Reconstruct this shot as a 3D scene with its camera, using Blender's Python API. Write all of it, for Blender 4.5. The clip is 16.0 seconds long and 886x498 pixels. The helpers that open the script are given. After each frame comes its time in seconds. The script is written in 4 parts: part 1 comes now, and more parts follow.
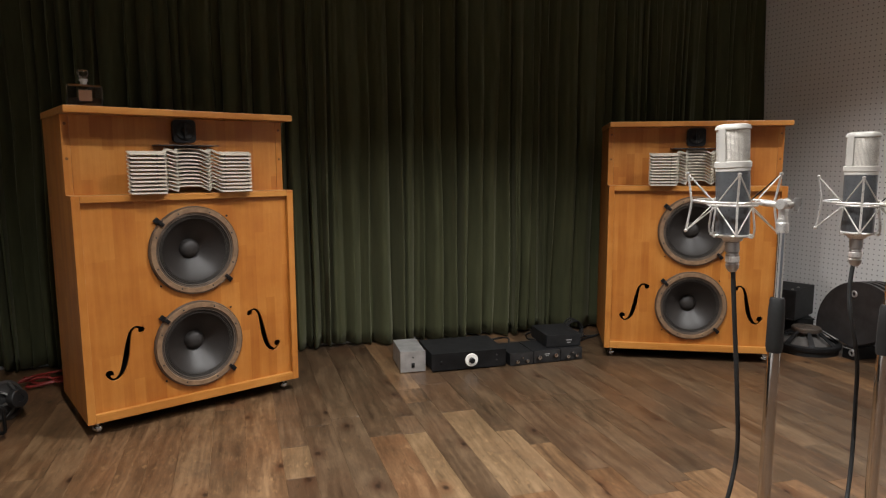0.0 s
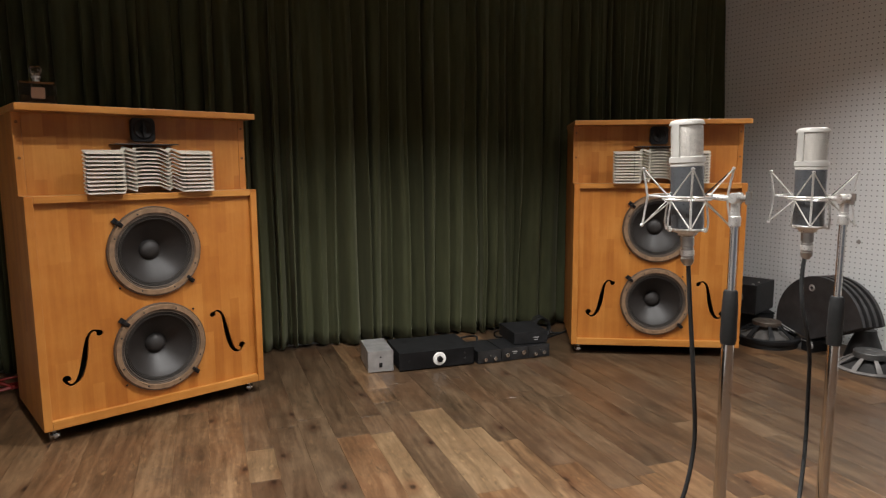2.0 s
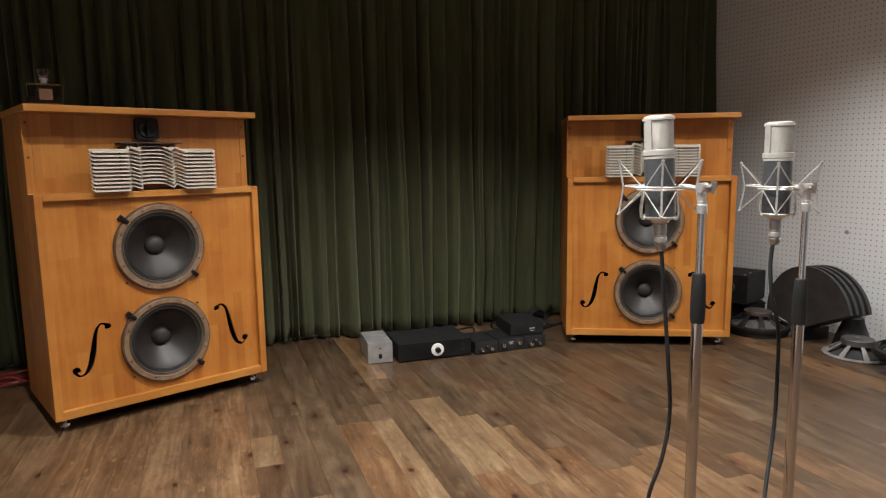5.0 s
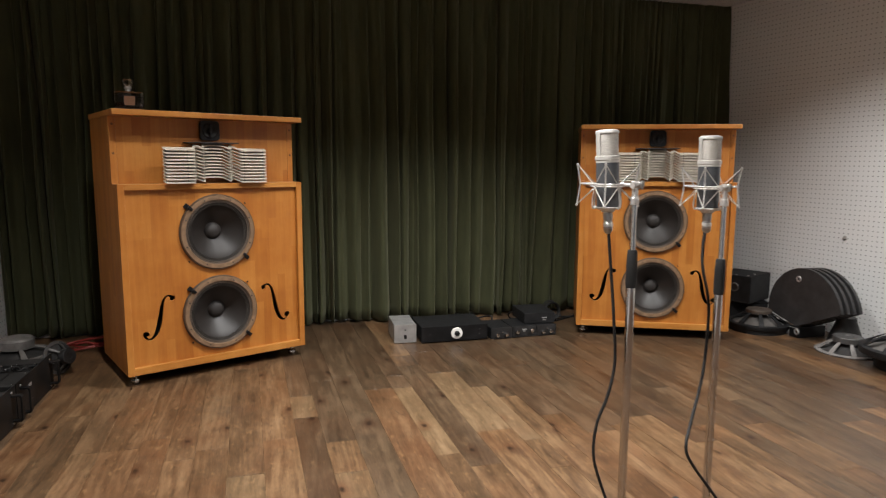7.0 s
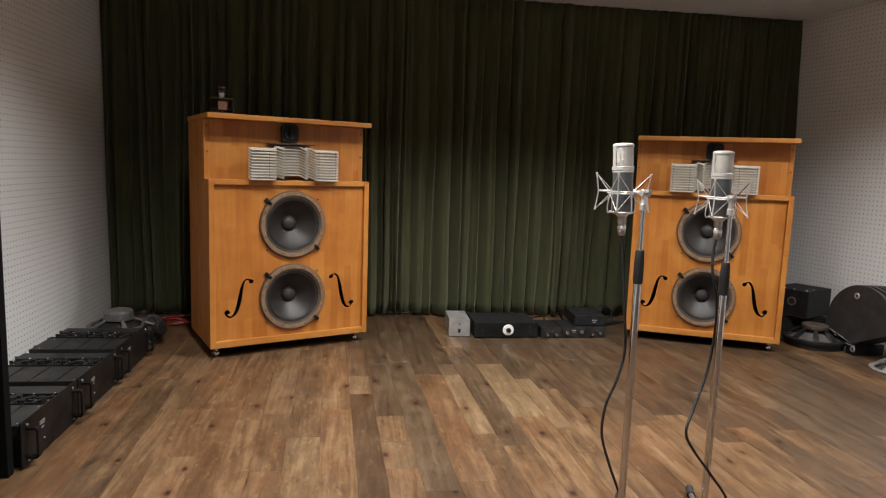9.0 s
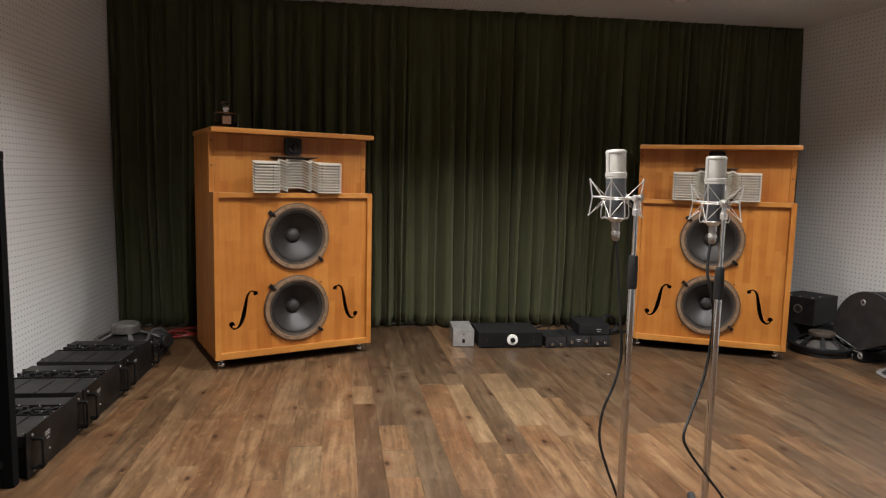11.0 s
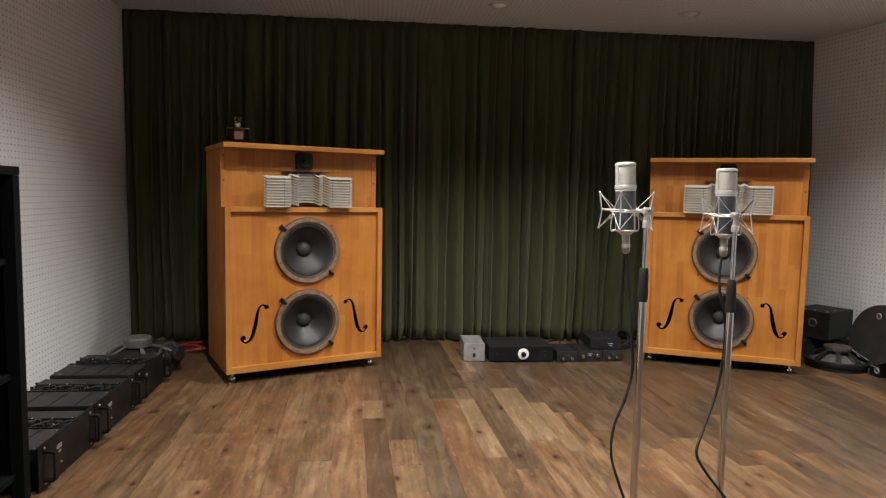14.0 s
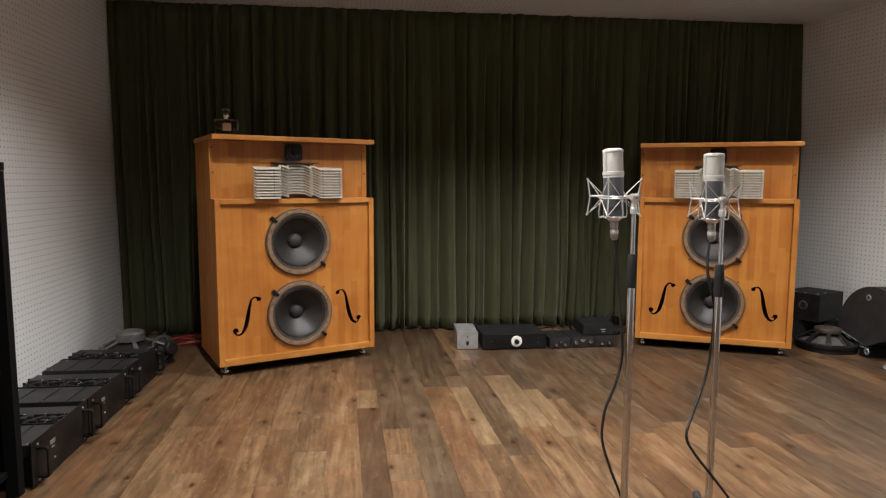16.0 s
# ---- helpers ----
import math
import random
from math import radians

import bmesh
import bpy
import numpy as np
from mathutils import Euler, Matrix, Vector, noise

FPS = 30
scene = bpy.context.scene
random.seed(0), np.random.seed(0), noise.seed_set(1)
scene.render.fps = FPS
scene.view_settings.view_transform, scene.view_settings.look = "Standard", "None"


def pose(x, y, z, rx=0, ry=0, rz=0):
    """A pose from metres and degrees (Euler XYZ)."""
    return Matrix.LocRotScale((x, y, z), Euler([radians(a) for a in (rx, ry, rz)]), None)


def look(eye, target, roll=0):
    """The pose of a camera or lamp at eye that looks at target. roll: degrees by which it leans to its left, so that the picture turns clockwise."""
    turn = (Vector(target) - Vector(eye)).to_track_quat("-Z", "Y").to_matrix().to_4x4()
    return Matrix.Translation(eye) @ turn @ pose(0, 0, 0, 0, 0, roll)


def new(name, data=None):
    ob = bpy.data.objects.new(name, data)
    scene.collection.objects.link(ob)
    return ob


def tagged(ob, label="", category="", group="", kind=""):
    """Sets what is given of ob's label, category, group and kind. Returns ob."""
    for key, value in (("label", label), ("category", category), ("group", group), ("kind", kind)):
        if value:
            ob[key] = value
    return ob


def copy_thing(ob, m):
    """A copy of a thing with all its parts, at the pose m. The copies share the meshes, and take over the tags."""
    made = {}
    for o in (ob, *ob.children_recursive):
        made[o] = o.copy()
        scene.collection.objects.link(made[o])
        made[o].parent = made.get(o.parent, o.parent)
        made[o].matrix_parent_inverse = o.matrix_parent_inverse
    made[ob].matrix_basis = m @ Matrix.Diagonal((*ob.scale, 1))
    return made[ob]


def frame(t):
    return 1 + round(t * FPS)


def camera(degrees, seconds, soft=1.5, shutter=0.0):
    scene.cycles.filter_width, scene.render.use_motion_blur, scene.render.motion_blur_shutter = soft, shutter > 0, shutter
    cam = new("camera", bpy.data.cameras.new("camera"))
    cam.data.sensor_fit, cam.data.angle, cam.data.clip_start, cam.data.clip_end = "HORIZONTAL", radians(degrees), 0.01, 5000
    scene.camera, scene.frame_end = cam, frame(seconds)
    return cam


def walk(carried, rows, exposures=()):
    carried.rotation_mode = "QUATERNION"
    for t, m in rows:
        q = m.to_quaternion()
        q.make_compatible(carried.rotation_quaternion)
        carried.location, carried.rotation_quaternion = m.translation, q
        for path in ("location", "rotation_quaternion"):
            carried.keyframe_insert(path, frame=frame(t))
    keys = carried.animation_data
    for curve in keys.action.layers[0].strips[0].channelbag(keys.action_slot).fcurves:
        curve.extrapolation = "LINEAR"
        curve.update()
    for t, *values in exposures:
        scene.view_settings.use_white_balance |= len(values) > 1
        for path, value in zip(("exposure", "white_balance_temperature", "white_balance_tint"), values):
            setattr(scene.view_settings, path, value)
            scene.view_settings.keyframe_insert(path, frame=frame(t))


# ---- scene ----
cam = camera(69.0, 16.0, soft=1.2, shutter=0.5)
PATH = [
    (0, (0.067, 0.079, 1.169), (0.602, 1.988, 0.905), -0.1),
    (0.5, (0.072, 0.079, 1.168), (0.61, 1.988, 0.908), -0.7),
    (1, (0.079, 0.083, 1.169), (0.622, 1.99, 0.907), 0.0),
    (1.5, (0.077, 0.081, 1.167), (0.653, 1.978, 0.909), 0.0),
    (2, (0.091, 0.078, 1.162), (0.712, 1.961, 0.897), -0.3),
    (2.5, (0.099, 0.081, 1.163), (0.745, 1.953, 0.889), -0.5),
    (3, (0.096, 0.073, 1.166), (0.755, 1.94, 0.886), -0.2),
    (3.5, (0.091, 0.067, 1.161), (0.752, 1.933, 0.877), -0.0),
    (4, (0.089, 0.063, 1.161), (0.738, 1.932, 0.87), -0.4),
    (4.2, (0.089, 0.062, 1.159), (0.736, 1.932, 0.869), -0.8),
    (6.3, (0.065, -0.29, 1.159), (0.56, 1.631, 0.902), 0.2),
    (6.5, (0.072, -0.332, 1.157), (0.542, 1.594, 0.893), 0.2),
    (7, (0.05, -0.448, 1.151), (0.558, 1.468, 0.886), 0.3),
    (7.5, (0.014, -0.587, 1.148), (0.571, 1.316, 0.886), 0.7),
    (8, (0.028, -0.661, 1.156), (0.577, 1.245, 0.899), 1.4),
    (8.5, (0.084, -0.704, 1.149), (0.436, 1.248, 0.897), 2.0),
    (8.7, (0.097, -0.719, 1.155), (0.393, 1.242, 0.899), 2.3),
    (11, (0.149, -0.762, 1.141), (0.401, 1.21, 0.925), 1.3),
    (11.5, (0.151, -0.764, 1.138), (0.401, 1.209, 0.931), 1.1),
    (12, (0.149, -0.761, 1.14), (0.394, 1.214, 0.939), 1.3),
    (12.5, (0.149, -0.761, 1.143), (0.385, 1.216, 0.949), 0.9),
    (13, (0.149, -0.765, 1.146), (0.38, 1.213, 0.965), 0.8),
    (13.5, (0.149, -0.766, 1.142), (0.372, 1.214, 0.968), 1.6),
    (14, (0.153, -0.764, 1.137), (0.371, 1.216, 0.965), 1.1),
    (14.5, (0.158, -0.765, 1.134), (0.373, 1.215, 0.953), 0.6),
    (15, (0.157, -0.767, 1.134), (0.377, 1.212, 0.939), -0.3),
    (15.5, (0.156, -0.772, 1.134), (0.385, 1.205, 0.932), -0.4),
    (16, (0.169, -0.765, 1.139), (0.405, 1.211, 0.932), 0.2),
]
EXPOSURES = [(0.0, -0.17), (2.0, -0.15), (4.0, -0.10), (6.3, -0.08), (7.5, 0.0), (8.7, 0.0), (10.8, 0.0), (16.0, 0.0)]
walk(cam, [(t, look(eye, target, roll)) for t, eye, target, roll in PATH], EXPOSURES)

# ---------- light ----------
world = bpy.data.worlds.new("room_dark")
scene.world = world
world.use_nodes = True
world.node_tree.nodes["Background"].inputs[0].default_value = (0.9, 0.85, 0.8, 1)
world.node_tree.nodes["Background"].inputs[1].default_value = 0.0

CEIL = 2.390
LAMP_COLOUR = (1.0, 0.988, 0.972)
# place, power, cone and softness of each lamp, modelled as unseen lit downlights
LAMPS = [
    (-0.42, 2.13, 108, 132, 0.82), (0.70, 2.32, 154, 125, 0.70), (1.36, 2.30, 168, 125, 0.70),
    (2.66, 2.08, 150, 137, 0.82), (0.10, 1.05, 188, 130, 0.82), (3.25, 1.45, 112, 140, 0.82),
    # Added fill lamps: one for the microphones and near floor, two for rear bounce
    (0.55, -0.30, 150, 136, 0.82), (-0.3, -2.3, 138, 136, 0.82), (2.4, -2.3, 138, 136, 0.82),
]
for lx, ly, power, cone, blend in LAMPS:
    ld = bpy.data.lights.new("downlight_lamp", "SPOT")
    ld.energy, ld.color, ld.spot_size, ld.spot_blend, ld.shadow_soft_size = power, LAMP_COLOUR, radians(cone), blend, 0.035
    lo = new("downlight_lamp", ld)
    lo.matrix_world = pose(lx, ly, CEIL - 0.012)


# ---------- materials ----------
def mat(name, colour, rough=0.5, metal=0.0, **kw):
    m = bpy.data.materials.new(name)
    m.use_nodes = True
    b = m.node_tree.nodes["Principled BSDF"]
    b.inputs["Base Color"].default_value = (*colour, 1)
    b.inputs["Roughness"].default_value = rough
    b.inputs["Metallic"].default_value = metal
    for k, v in kw.items():
        b.inputs[k.replace("_", " ")].default_value = v
    return m


class N:
    """Short way to add nodes to a material."""

    def __init__(self, m):
        self.t = m.node_tree
        self.b = self.t.nodes["Principled BSDF"]

    def add(self, kind, ins=None, **props):
        n = self.t.nodes.new(kind)
        for k, v in props.items():
            setattr(n, k, v)
        for k, v in (ins or {}).items():
            if hasattr(v, "is_output"):
                self.t.links.new(v, n.inputs[k])
            else:
                n.inputs[k].default_value = v
        return n

    def link(self, a, name):
        self.t.links.new(a, self.b.inputs[name])

    def math(self, op, a, b=0.0, c=0.0, clamp=False):
        n = self.t.nodes.new("ShaderNodeMath")
        n.operation, n.use_clamp = op, clamp
        for i, v in enumerate((a, b, c)):
            if hasattr(v, "is_output"):
                self.t.links.new(v, n.inputs[i])
            else:
                n.inputs[i].default_value = v
        return n.outputs[0]

    def ramp(self, fac, stops):
        n = self.t.nodes.new("ShaderNodeValToRGB")
        el = n.color_ramp.elements
        while len(el) < len(stops):
            el.new(0.5)
        for e, (p, c) in zip(el, stops):
            e.position, e.color = p, (*c, 1)
        self.t.links.new(fac, n.inputs[0])
        return n.outputs[0]

    def mix(self, fac, a, b, mode="MIX"):
        n = self.t.nodes.new("ShaderNodeMix")
        n.data_type, n.blend_type = "RGBA", mode
        for i, v in ((0, fac), (6, a), (7, b)):
            if hasattr(v, "is_output"):
                self.t.links.new(v, n.inputs[i])
            else:
                n.inputs[i].default_value = v if i == 0 else (*v, 1)
        return n.outputs[2]

    def bump(self, height, strength=0.3, dist=0.002):
        n = self.add("ShaderNodeBump", {"Height": height, "Strength": strength, "Distance": dist})
        self.link(n.outputs[0], "Normal")

    def noise(self, vec, scale, detail=4.0, rough=0.55):
        return self.add("ShaderNodeTexNoise", {"Vector": vec, "Scale": scale, "Detail": detail, "Roughness": rough}).outputs["Fac"]

    def coords(self, scale=(1, 1, 1), offset=None):
        tc = self.add("ShaderNodeTexCoord").outputs["Object"]
        ins = {"Vector": tc, "Scale": scale}
        if offset is not None:
            ins["Location"] = offset
        return self.add("ShaderNodeMapping", ins).outputs[0]


def worn(name, colour, rough=0.5, metal=0.0, amount=0.25, scale=12.0, bump=0.15):
    """A paint or plastic with soft stains, dust and fine relief."""
    m = mat(name, colour, rough, metal)
    n = N(m)
    v = n.coords()
    big, fine = n.noise(v, scale), n.noise(v, scale * 14, 3)
    lo = tuple(c * (1 - amount) for c in colour)
    hi = tuple(min(1, c * (1 + amount) + 0.004) for c in colour)
    c = n.mix(n.ramp(big, [(0.3, (0, 0, 0)), (0.7, (1, 1, 1))]), lo, hi)
    n.link(c, "Base Color")
    n.link(n.math("MULTIPLY_ADD", fine, 0.2, rough - 0.1, True), "Roughness")
    n.bump(fine, bump, 0.0006)
    return m


def honey_wood(name, a, b, c, axis):
    """Oiled laminated wood: staves along one axis, grain and pores."""
    m = mat(name, a, 0.38)
    n = N(m)
    tc = n.add("ShaderNodeTexCoord").outputs["Object"]
    rnd = n.add("ShaderNodeObjectInfo").outputs["Random"]
    sep = n.add("ShaderNodeSeparateXYZ", {"Vector": tc})
    sx, sy, sz = sep.outputs
    across = {"z": n.math("ADD", sx, sy), "x": n.math("ADD", sz, sy), "y": n.math("ADD", sx, sz)}[axis]
    along = {"z": sz, "x": sx, "y": sy}[axis]
    stave = n.math("FLOOR", n.math("MULTIPLY", across, 1 / 0.045))
    jog = n.add("ShaderNodeTexWhiteNoise", {"W": n.math("MULTIPLY_ADD", rnd, 31.7, stave)}, noise_dimensions="1D").outputs["Value"]
    block = n.math("FLOOR", n.math("MULTIPLY", n.math("ADD", along, n.math("MULTIPLY", jog, 0.7)), 1 / 0.42))
    pick = n.add("ShaderNodeTexWhiteNoise", {"Vector": n.add("ShaderNodeCombineXYZ", {"X": stave, "Y": block, "Z": rnd}).outputs[0]}).outputs["Value"]
    stretch = {"z": (26, 26, 1.6), "x": (1.6, 26, 26), "y": (26, 1.6, 26)}[axis]
    mp = n.add("ShaderNodeMapping", {"Vector": tc, "Scale": stretch}).outputs[0]
    grain = n.noise(mp, 2.2, 6, 0.6)
    fine = n.noise(mp, 9.0, 3, 0.6)
    blotch = n.noise(tc, 5.5, 5, 0.62)
    f = n.math("ADD", n.math("MULTIPLY_ADD", pick, 0.24, 0.01), n.math("ADD", n.math("MULTIPLY", grain, 0.34), n.math("MULTIPLY", blotch, 0.58)))
    col = n.ramp(f, [(0.36, b), (0.58, a), (0.82, c)])
    col = n.mix(n.math("MULTIPLY", fine, 0.22), col, tuple(x * 0.55 for x in b))
    n.link(col, "Base Color")
    n.link(n.math("MULTIPLY_ADD", grain, 0.18, 0.30), "Roughness")
    n.bump(fine, 0.12, 0.0004)
    return m


WOOD = ((0.418, 0.150, 0.0250), (0.322, 0.102, 0.0150), (0.52, 0.218, 0.045))
wood_v = honey_wood("honey_wood_upright", *WOOD, "z")
wood_h = honey_wood("honey_wood_level", (0.45, 0.180, 0.034), (0.36, 0.127, 0.020), (0.56, 0.258, 0.060), "x")
dowel_m = worn("dark_wood_plug", (0.15, 0.058, 0.013), 0.6, amount=0.2)


def plank_wood(name, dark, mid, light):
    """Old reclaimed boards: flowing rings, long grain, knots, scraped patches, each board its own tone."""
    m = mat(name, mid, 0.45)
    n = N(m)
    tc = n.add("ShaderNodeTexCoord").outputs["Object"]
    rnd = n.add("ShaderNodeObjectInfo").outputs["Random"]
    isl = n.add("ShaderNodeNewGeometry").outputs["Random Per Island"]
    r = n.math("FRACT", n.math("ADD", rnd, isl))
    r2 = n.add("ShaderNodeTexWhiteNoise", {"W": n.math("MULTIPLY", r, 311.7)}, noise_dimensions="1D").outputs["Value"]
    off = n.add("ShaderNodeCombineXYZ", {"X": n.math("MULTIPLY", r, 37.0), "Y": n.math("MULTIPLY", r, 91.0), "Z": 0.0}).outputs[0]
    v = n.add("ShaderNodeVectorMath", {0: tc, 1: off}, operation="ADD").outputs[0]
    warp = n.add("ShaderNodeTexNoise", {"Vector": v, "Scale": 3.0, "Detail": 3.0}).outputs["Color"]
    v2 = n.add("ShaderNodeVectorMath", {0: warp, 1: (0.04, 0.05, 0.0), 2: v}, operation="MULTIPLY_ADD").outputs[0]

    def stretched(x, y, scale, detail, rough):
        return n.noise(n.add("ShaderNodeMapping", {"Vector": v2, "Scale": (x, y, 6)}).outputs[0], scale, detail, rough)

    grain = stretched(20, 1.3, 1.4, 7, 0.66)
    streak = stretched(60, 2.0, 1.5, 4, 0.6)
    fine = stretched(34, 5.0, 4.0, 4, 0.7)
    cloud = stretched(6.5, 1.3, 1.2, 5, 0.60)
    rings = n.math("SINE", n.math("MULTIPLY", stretched(5.5, 0.55, 1.0, 1, 0.4), 95.0))
    blotch = stretched(8.5, 3.6, 1.5, 8, 0.74)
    f = n.math("ADD", n.math("MULTIPLY", grain, 0.40), n.math("ADD", n.math("MULTIPLY", cloud, 0.26), n.math("MULTIPLY", blotch, 0.36)))
    f = n.math("ADD", f, n.math("MULTIPLY", rings, 0.020))
    f = n.math("ADD", f, n.math("MULTIPLY_ADD", r, 0.085, -0.075))
    col = n.ramp(f, [(0.34, dark), (0.48, mid), (0.63, light)])
    # a redder or greyer cast from board to board
    red = tuple(x * y for x, y in zip(mid, (1.42, 0.92, 0.72)))
    grey = tuple(x * y for x, y in zip(mid, (0.80, 0.88, 1.02)))
    col = n.mix(n.ramp(r2, [(0.42, (0, 0, 0)), (0.95, (0.16, 0.16, 0.16))]), col, red)
    col = n.mix(n.ramp(n.noise(v2, 3.1, 4, 0.6), [(0.46, (0, 0, 0)), (0.70, (0.22, 0.22, 0.22))]), col, red)
    col = n.mix(n.ramp(r2, [(0.04, (0.20, 0.20, 0.20)), (0.32, (0, 0, 0))]), col, grey)
    col = n.mix(n.ramp(streak, [(0.56, (0, 0, 0)), (0.74, (0.18, 0.18, 0.18))]), col, dark)
    col = n.mix(n.ramp(fine, [(0.55, (0, 0, 0)), (0.76, (0.26, 0.26, 0.26))]), col, tuple(min(1, x * 1.3) for x in light))
    # knots with a dark heart and a red-brown halo
    kv = n.add("ShaderNodeMapping", {"Vector": v2, "Scale": (1.0, 0.62, 1)}).outputs[0]
    vor = n.add("ShaderNodeTexVoronoi", {"Vector": kv, "Scale": 4.2}, voronoi_dimensions="2D")
    keep = n.math("LESS_THAN", n.add("ShaderNodeSeparateColor", {"Color": vor.outputs["Color"]}).outputs[0], 0.60)
    vor = vor.outputs["Distance"]
    halo = n.ramp(vor, [(0.04, (1, 1, 1)), (0.20, (0, 0, 0))])
    knot = n.ramp(n.math("ADD", vor, n.math("MULTIPLY_ADD", fine, 0.05, -0.025)), [(0.022, (1, 1, 1)), (0.062, (0, 0, 0))])
    col = n.mix(n.math("MULTIPLY", n.math("MULTIPLY", halo, cloud), n.math("MULTIPLY", keep, 1.1), 0, True), col, tuple(x * y for x, y in zip(dark, (1.5, 0.95, 0.8))))
    col = n.mix(n.math("MULTIPLY", knot, n.math("MULTIPLY", keep, 0.9)), col, (0.014, 0.007, 0.004))
    # old stains that run across the boards
    stain = n.ramp(n.noise(tc, 2.6, 6, 0.66), [(0.58, (0, 0, 0)), (0.70, (1, 1, 1))])
    col = n.mix(n.math("MULTIPLY", stain, 0.42), col, (0.032, 0.023, 0.017))
    # scraped pale patches and pits
    scuff = n.ramp(stretched(11, 4.2, 3.0, 7, 0.74), [(0.575, (0, 0, 0)), (0.66, (1, 1, 1))])
    col = n.mix(n.math("MULTIPLY", scuff, 0.34), col, tuple(min(1, x * y) for x, y in zip(light, (1.5, 1.45, 1.3))))
    pit = stretched(30, 9, 1.3, 6, 0.74)
    col = n.mix(n.ramp(pit, [(0.34, (0.6, 0.6, 0.6)), (0.43, (0, 0, 0))]), col, tuple(x * 0.8 for x in dark))
    n.link(col, "Base Color")
    n.link(n.math("MULTIPLY_ADD", cloud, 0.34, 0.18), "Roughness")
    n.bump(n.math("ADD", n.math("MULTIPLY", fine, 0.4), n.math("ADD", n.math("MULTIPLY", grain, 0.9), n.math("MULTIPLY", streak, -0.5))), 0.40, 0.002)
    return m


plank_mid = plank_wood("plank_brown", (0.036, 0.0205, 0.0104), (0.110, 0.0612, 0.0298), (0.230, 0.141, 0.0715))
plank_light = plank_wood("plank_pale", (0.066, 0.040, 0.020), (0.142, 0.088, 0.045), (0.27, 0.178, 0.097))
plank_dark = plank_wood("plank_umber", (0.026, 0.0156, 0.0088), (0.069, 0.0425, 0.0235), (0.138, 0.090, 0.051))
joint_dark = mat("joint_dirt", (0.035, 0.021, 0.012), 0.9)


def pegboard(name, colour, pitch, u, w):
    """Painted board with a grid of small drilled holes; u and w name the two axes of the board."""
    m = mat(name, colour, 0.7)
    n = N(m)
    tc = n.add("ShaderNodeTexCoord").outputs["Object"]
    sep = n.add("ShaderNodeSeparateXYZ", {"Vector": tc})
    ax = dict(zip("xyz", sep.outputs))

    def cell(s):
        return n.math("SUBTRACT", n.math("FRACT", n.math("MULTIPLY", s, 1 / pitch)), 0.5)

    cu, cw = cell(ax[u]), cell(ax[w])
    d = n.math("SQRT", n.math("ADD", n.math("MULTIPLY", cu, cu), n.math("MULTIPLY", cw, cw)))
    hole = n.ramp(d, [(0.105, (1, 1, 1)), (0.155, (0, 0, 0))])
    big, fine = n.noise(tc, 1.3, 4), n.noise(tc, 60, 3)
    c = n.mix(n.math("MULTIPLY", big, 0.25), colour, tuple(x * 0.72 for x in colour))
    c = n.mix(n.math("MULTIPLY", hole, 0.66), c, (0.06, 0.055, 0.05))
    n.link(c, "Base Color")
    n.bump(n.math("SUBTRACT", n.math("MULTIPLY", fine, 0.1), hole), 0.5, 0.002)
    return m


wall_y = pegboard("pegboard_grey", (0.86, 0.86, 0.85), 0.0322, "y", "z")
wall_x = pegboard("pegboard_grey_end", (0.86, 0.86, 0.85), 0.0322, "x", "z")
ceil_m = pegboard("ceiling_board", (0.75, 0.75, 0.74), 0.0322, "x", "y")
# Unseen rear wall, tinted cool only to tint the light bounced onto the curtain
rear_m = worn("rear_wall_bounce_tint", (0.27, 0.30, 0.345), 0.7, amount=0.15, scale=3)
batten_m = worn("grey_batten_paint", (0.70, 0.685, 0.66), 0.7, amount=0.1)

velvet = mat("green_velvet", (0.045, 0.065, 0.022), 0.9)
n_ = N(velvet)
v_ = n_.coords((9, 9, 1.6))
nz = n_.noise(v_, 2.0, 5, 0.6)
nf = n_.noise(n_.coords(), 220, 2)
n_.link(n_.mix(nz, (0.029, 0.0330, 0.0170), (0.092, 0.0950, 0.0470)), "Base Color")
n_.b.inputs["Sheen Weight"].default_value = 0.26
n_.b.inputs["Sheen Roughness"].default_value = 0.45
n_.b.inputs["Sheen Tint"].default_value = (0.62, 0.61, 0.42, 1)
n_.b.inputs["Specular IOR Level"].default_value = 0.15
n_.bump(nf, 0.25, 0.0008)

black_paint = worn("black_enamel", (0.005, 0.005, 0.0055), 0.40, amount=0.4)
black_soft = worn("black_crackle", (0.007, 0.007, 0.0076), 0.60, amount=0.5, scale=20, bump=0.4)
black_rubber = worn("black_rubber", (0.007, 0.007, 0.007), 0.7, amount=0.4)
amp_cover = worn("dusty_amplifier_cover", (0.016, 0.0150, 0.0142), 0.50, 0.2, 0.6, 9, 0.35)
amp_black = worn("black_amplifier_paint", (0.0062, 0.0054, 0.0050), 0.48, amount=0.6, scale=9, bump=0.3)
amp_black.node_tree.nodes["Principled BSDF"].inputs["Specular IOR Level"].default_value = 0.22
dim_print = mat("dim_grey_print", (0.17, 0.165, 0.16), 0.6)
dust_grey = worn("dusty_dark_metal", (0.022, 0.021, 0.021), 0.5, 0.3, 0.5, 9, 0.3)
silver = worn("brushed_silver", (0.42, 0.41, 0.40), 0.42, 0.6, 0.2, 14, 0.2)
chrome = mat("chrome", (0.70, 0.69, 0.68), 0.09, 1.0)
worn_steel = worn("worn_steel", (0.42, 0.40, 0.38), 0.34, 0.9, 0.2, 20, 0.1)
mount_m = worn("nickel_lacquer", (0.72, 0.70, 0.67), 0.30, 0.65, 0.10, 30, 0.05)
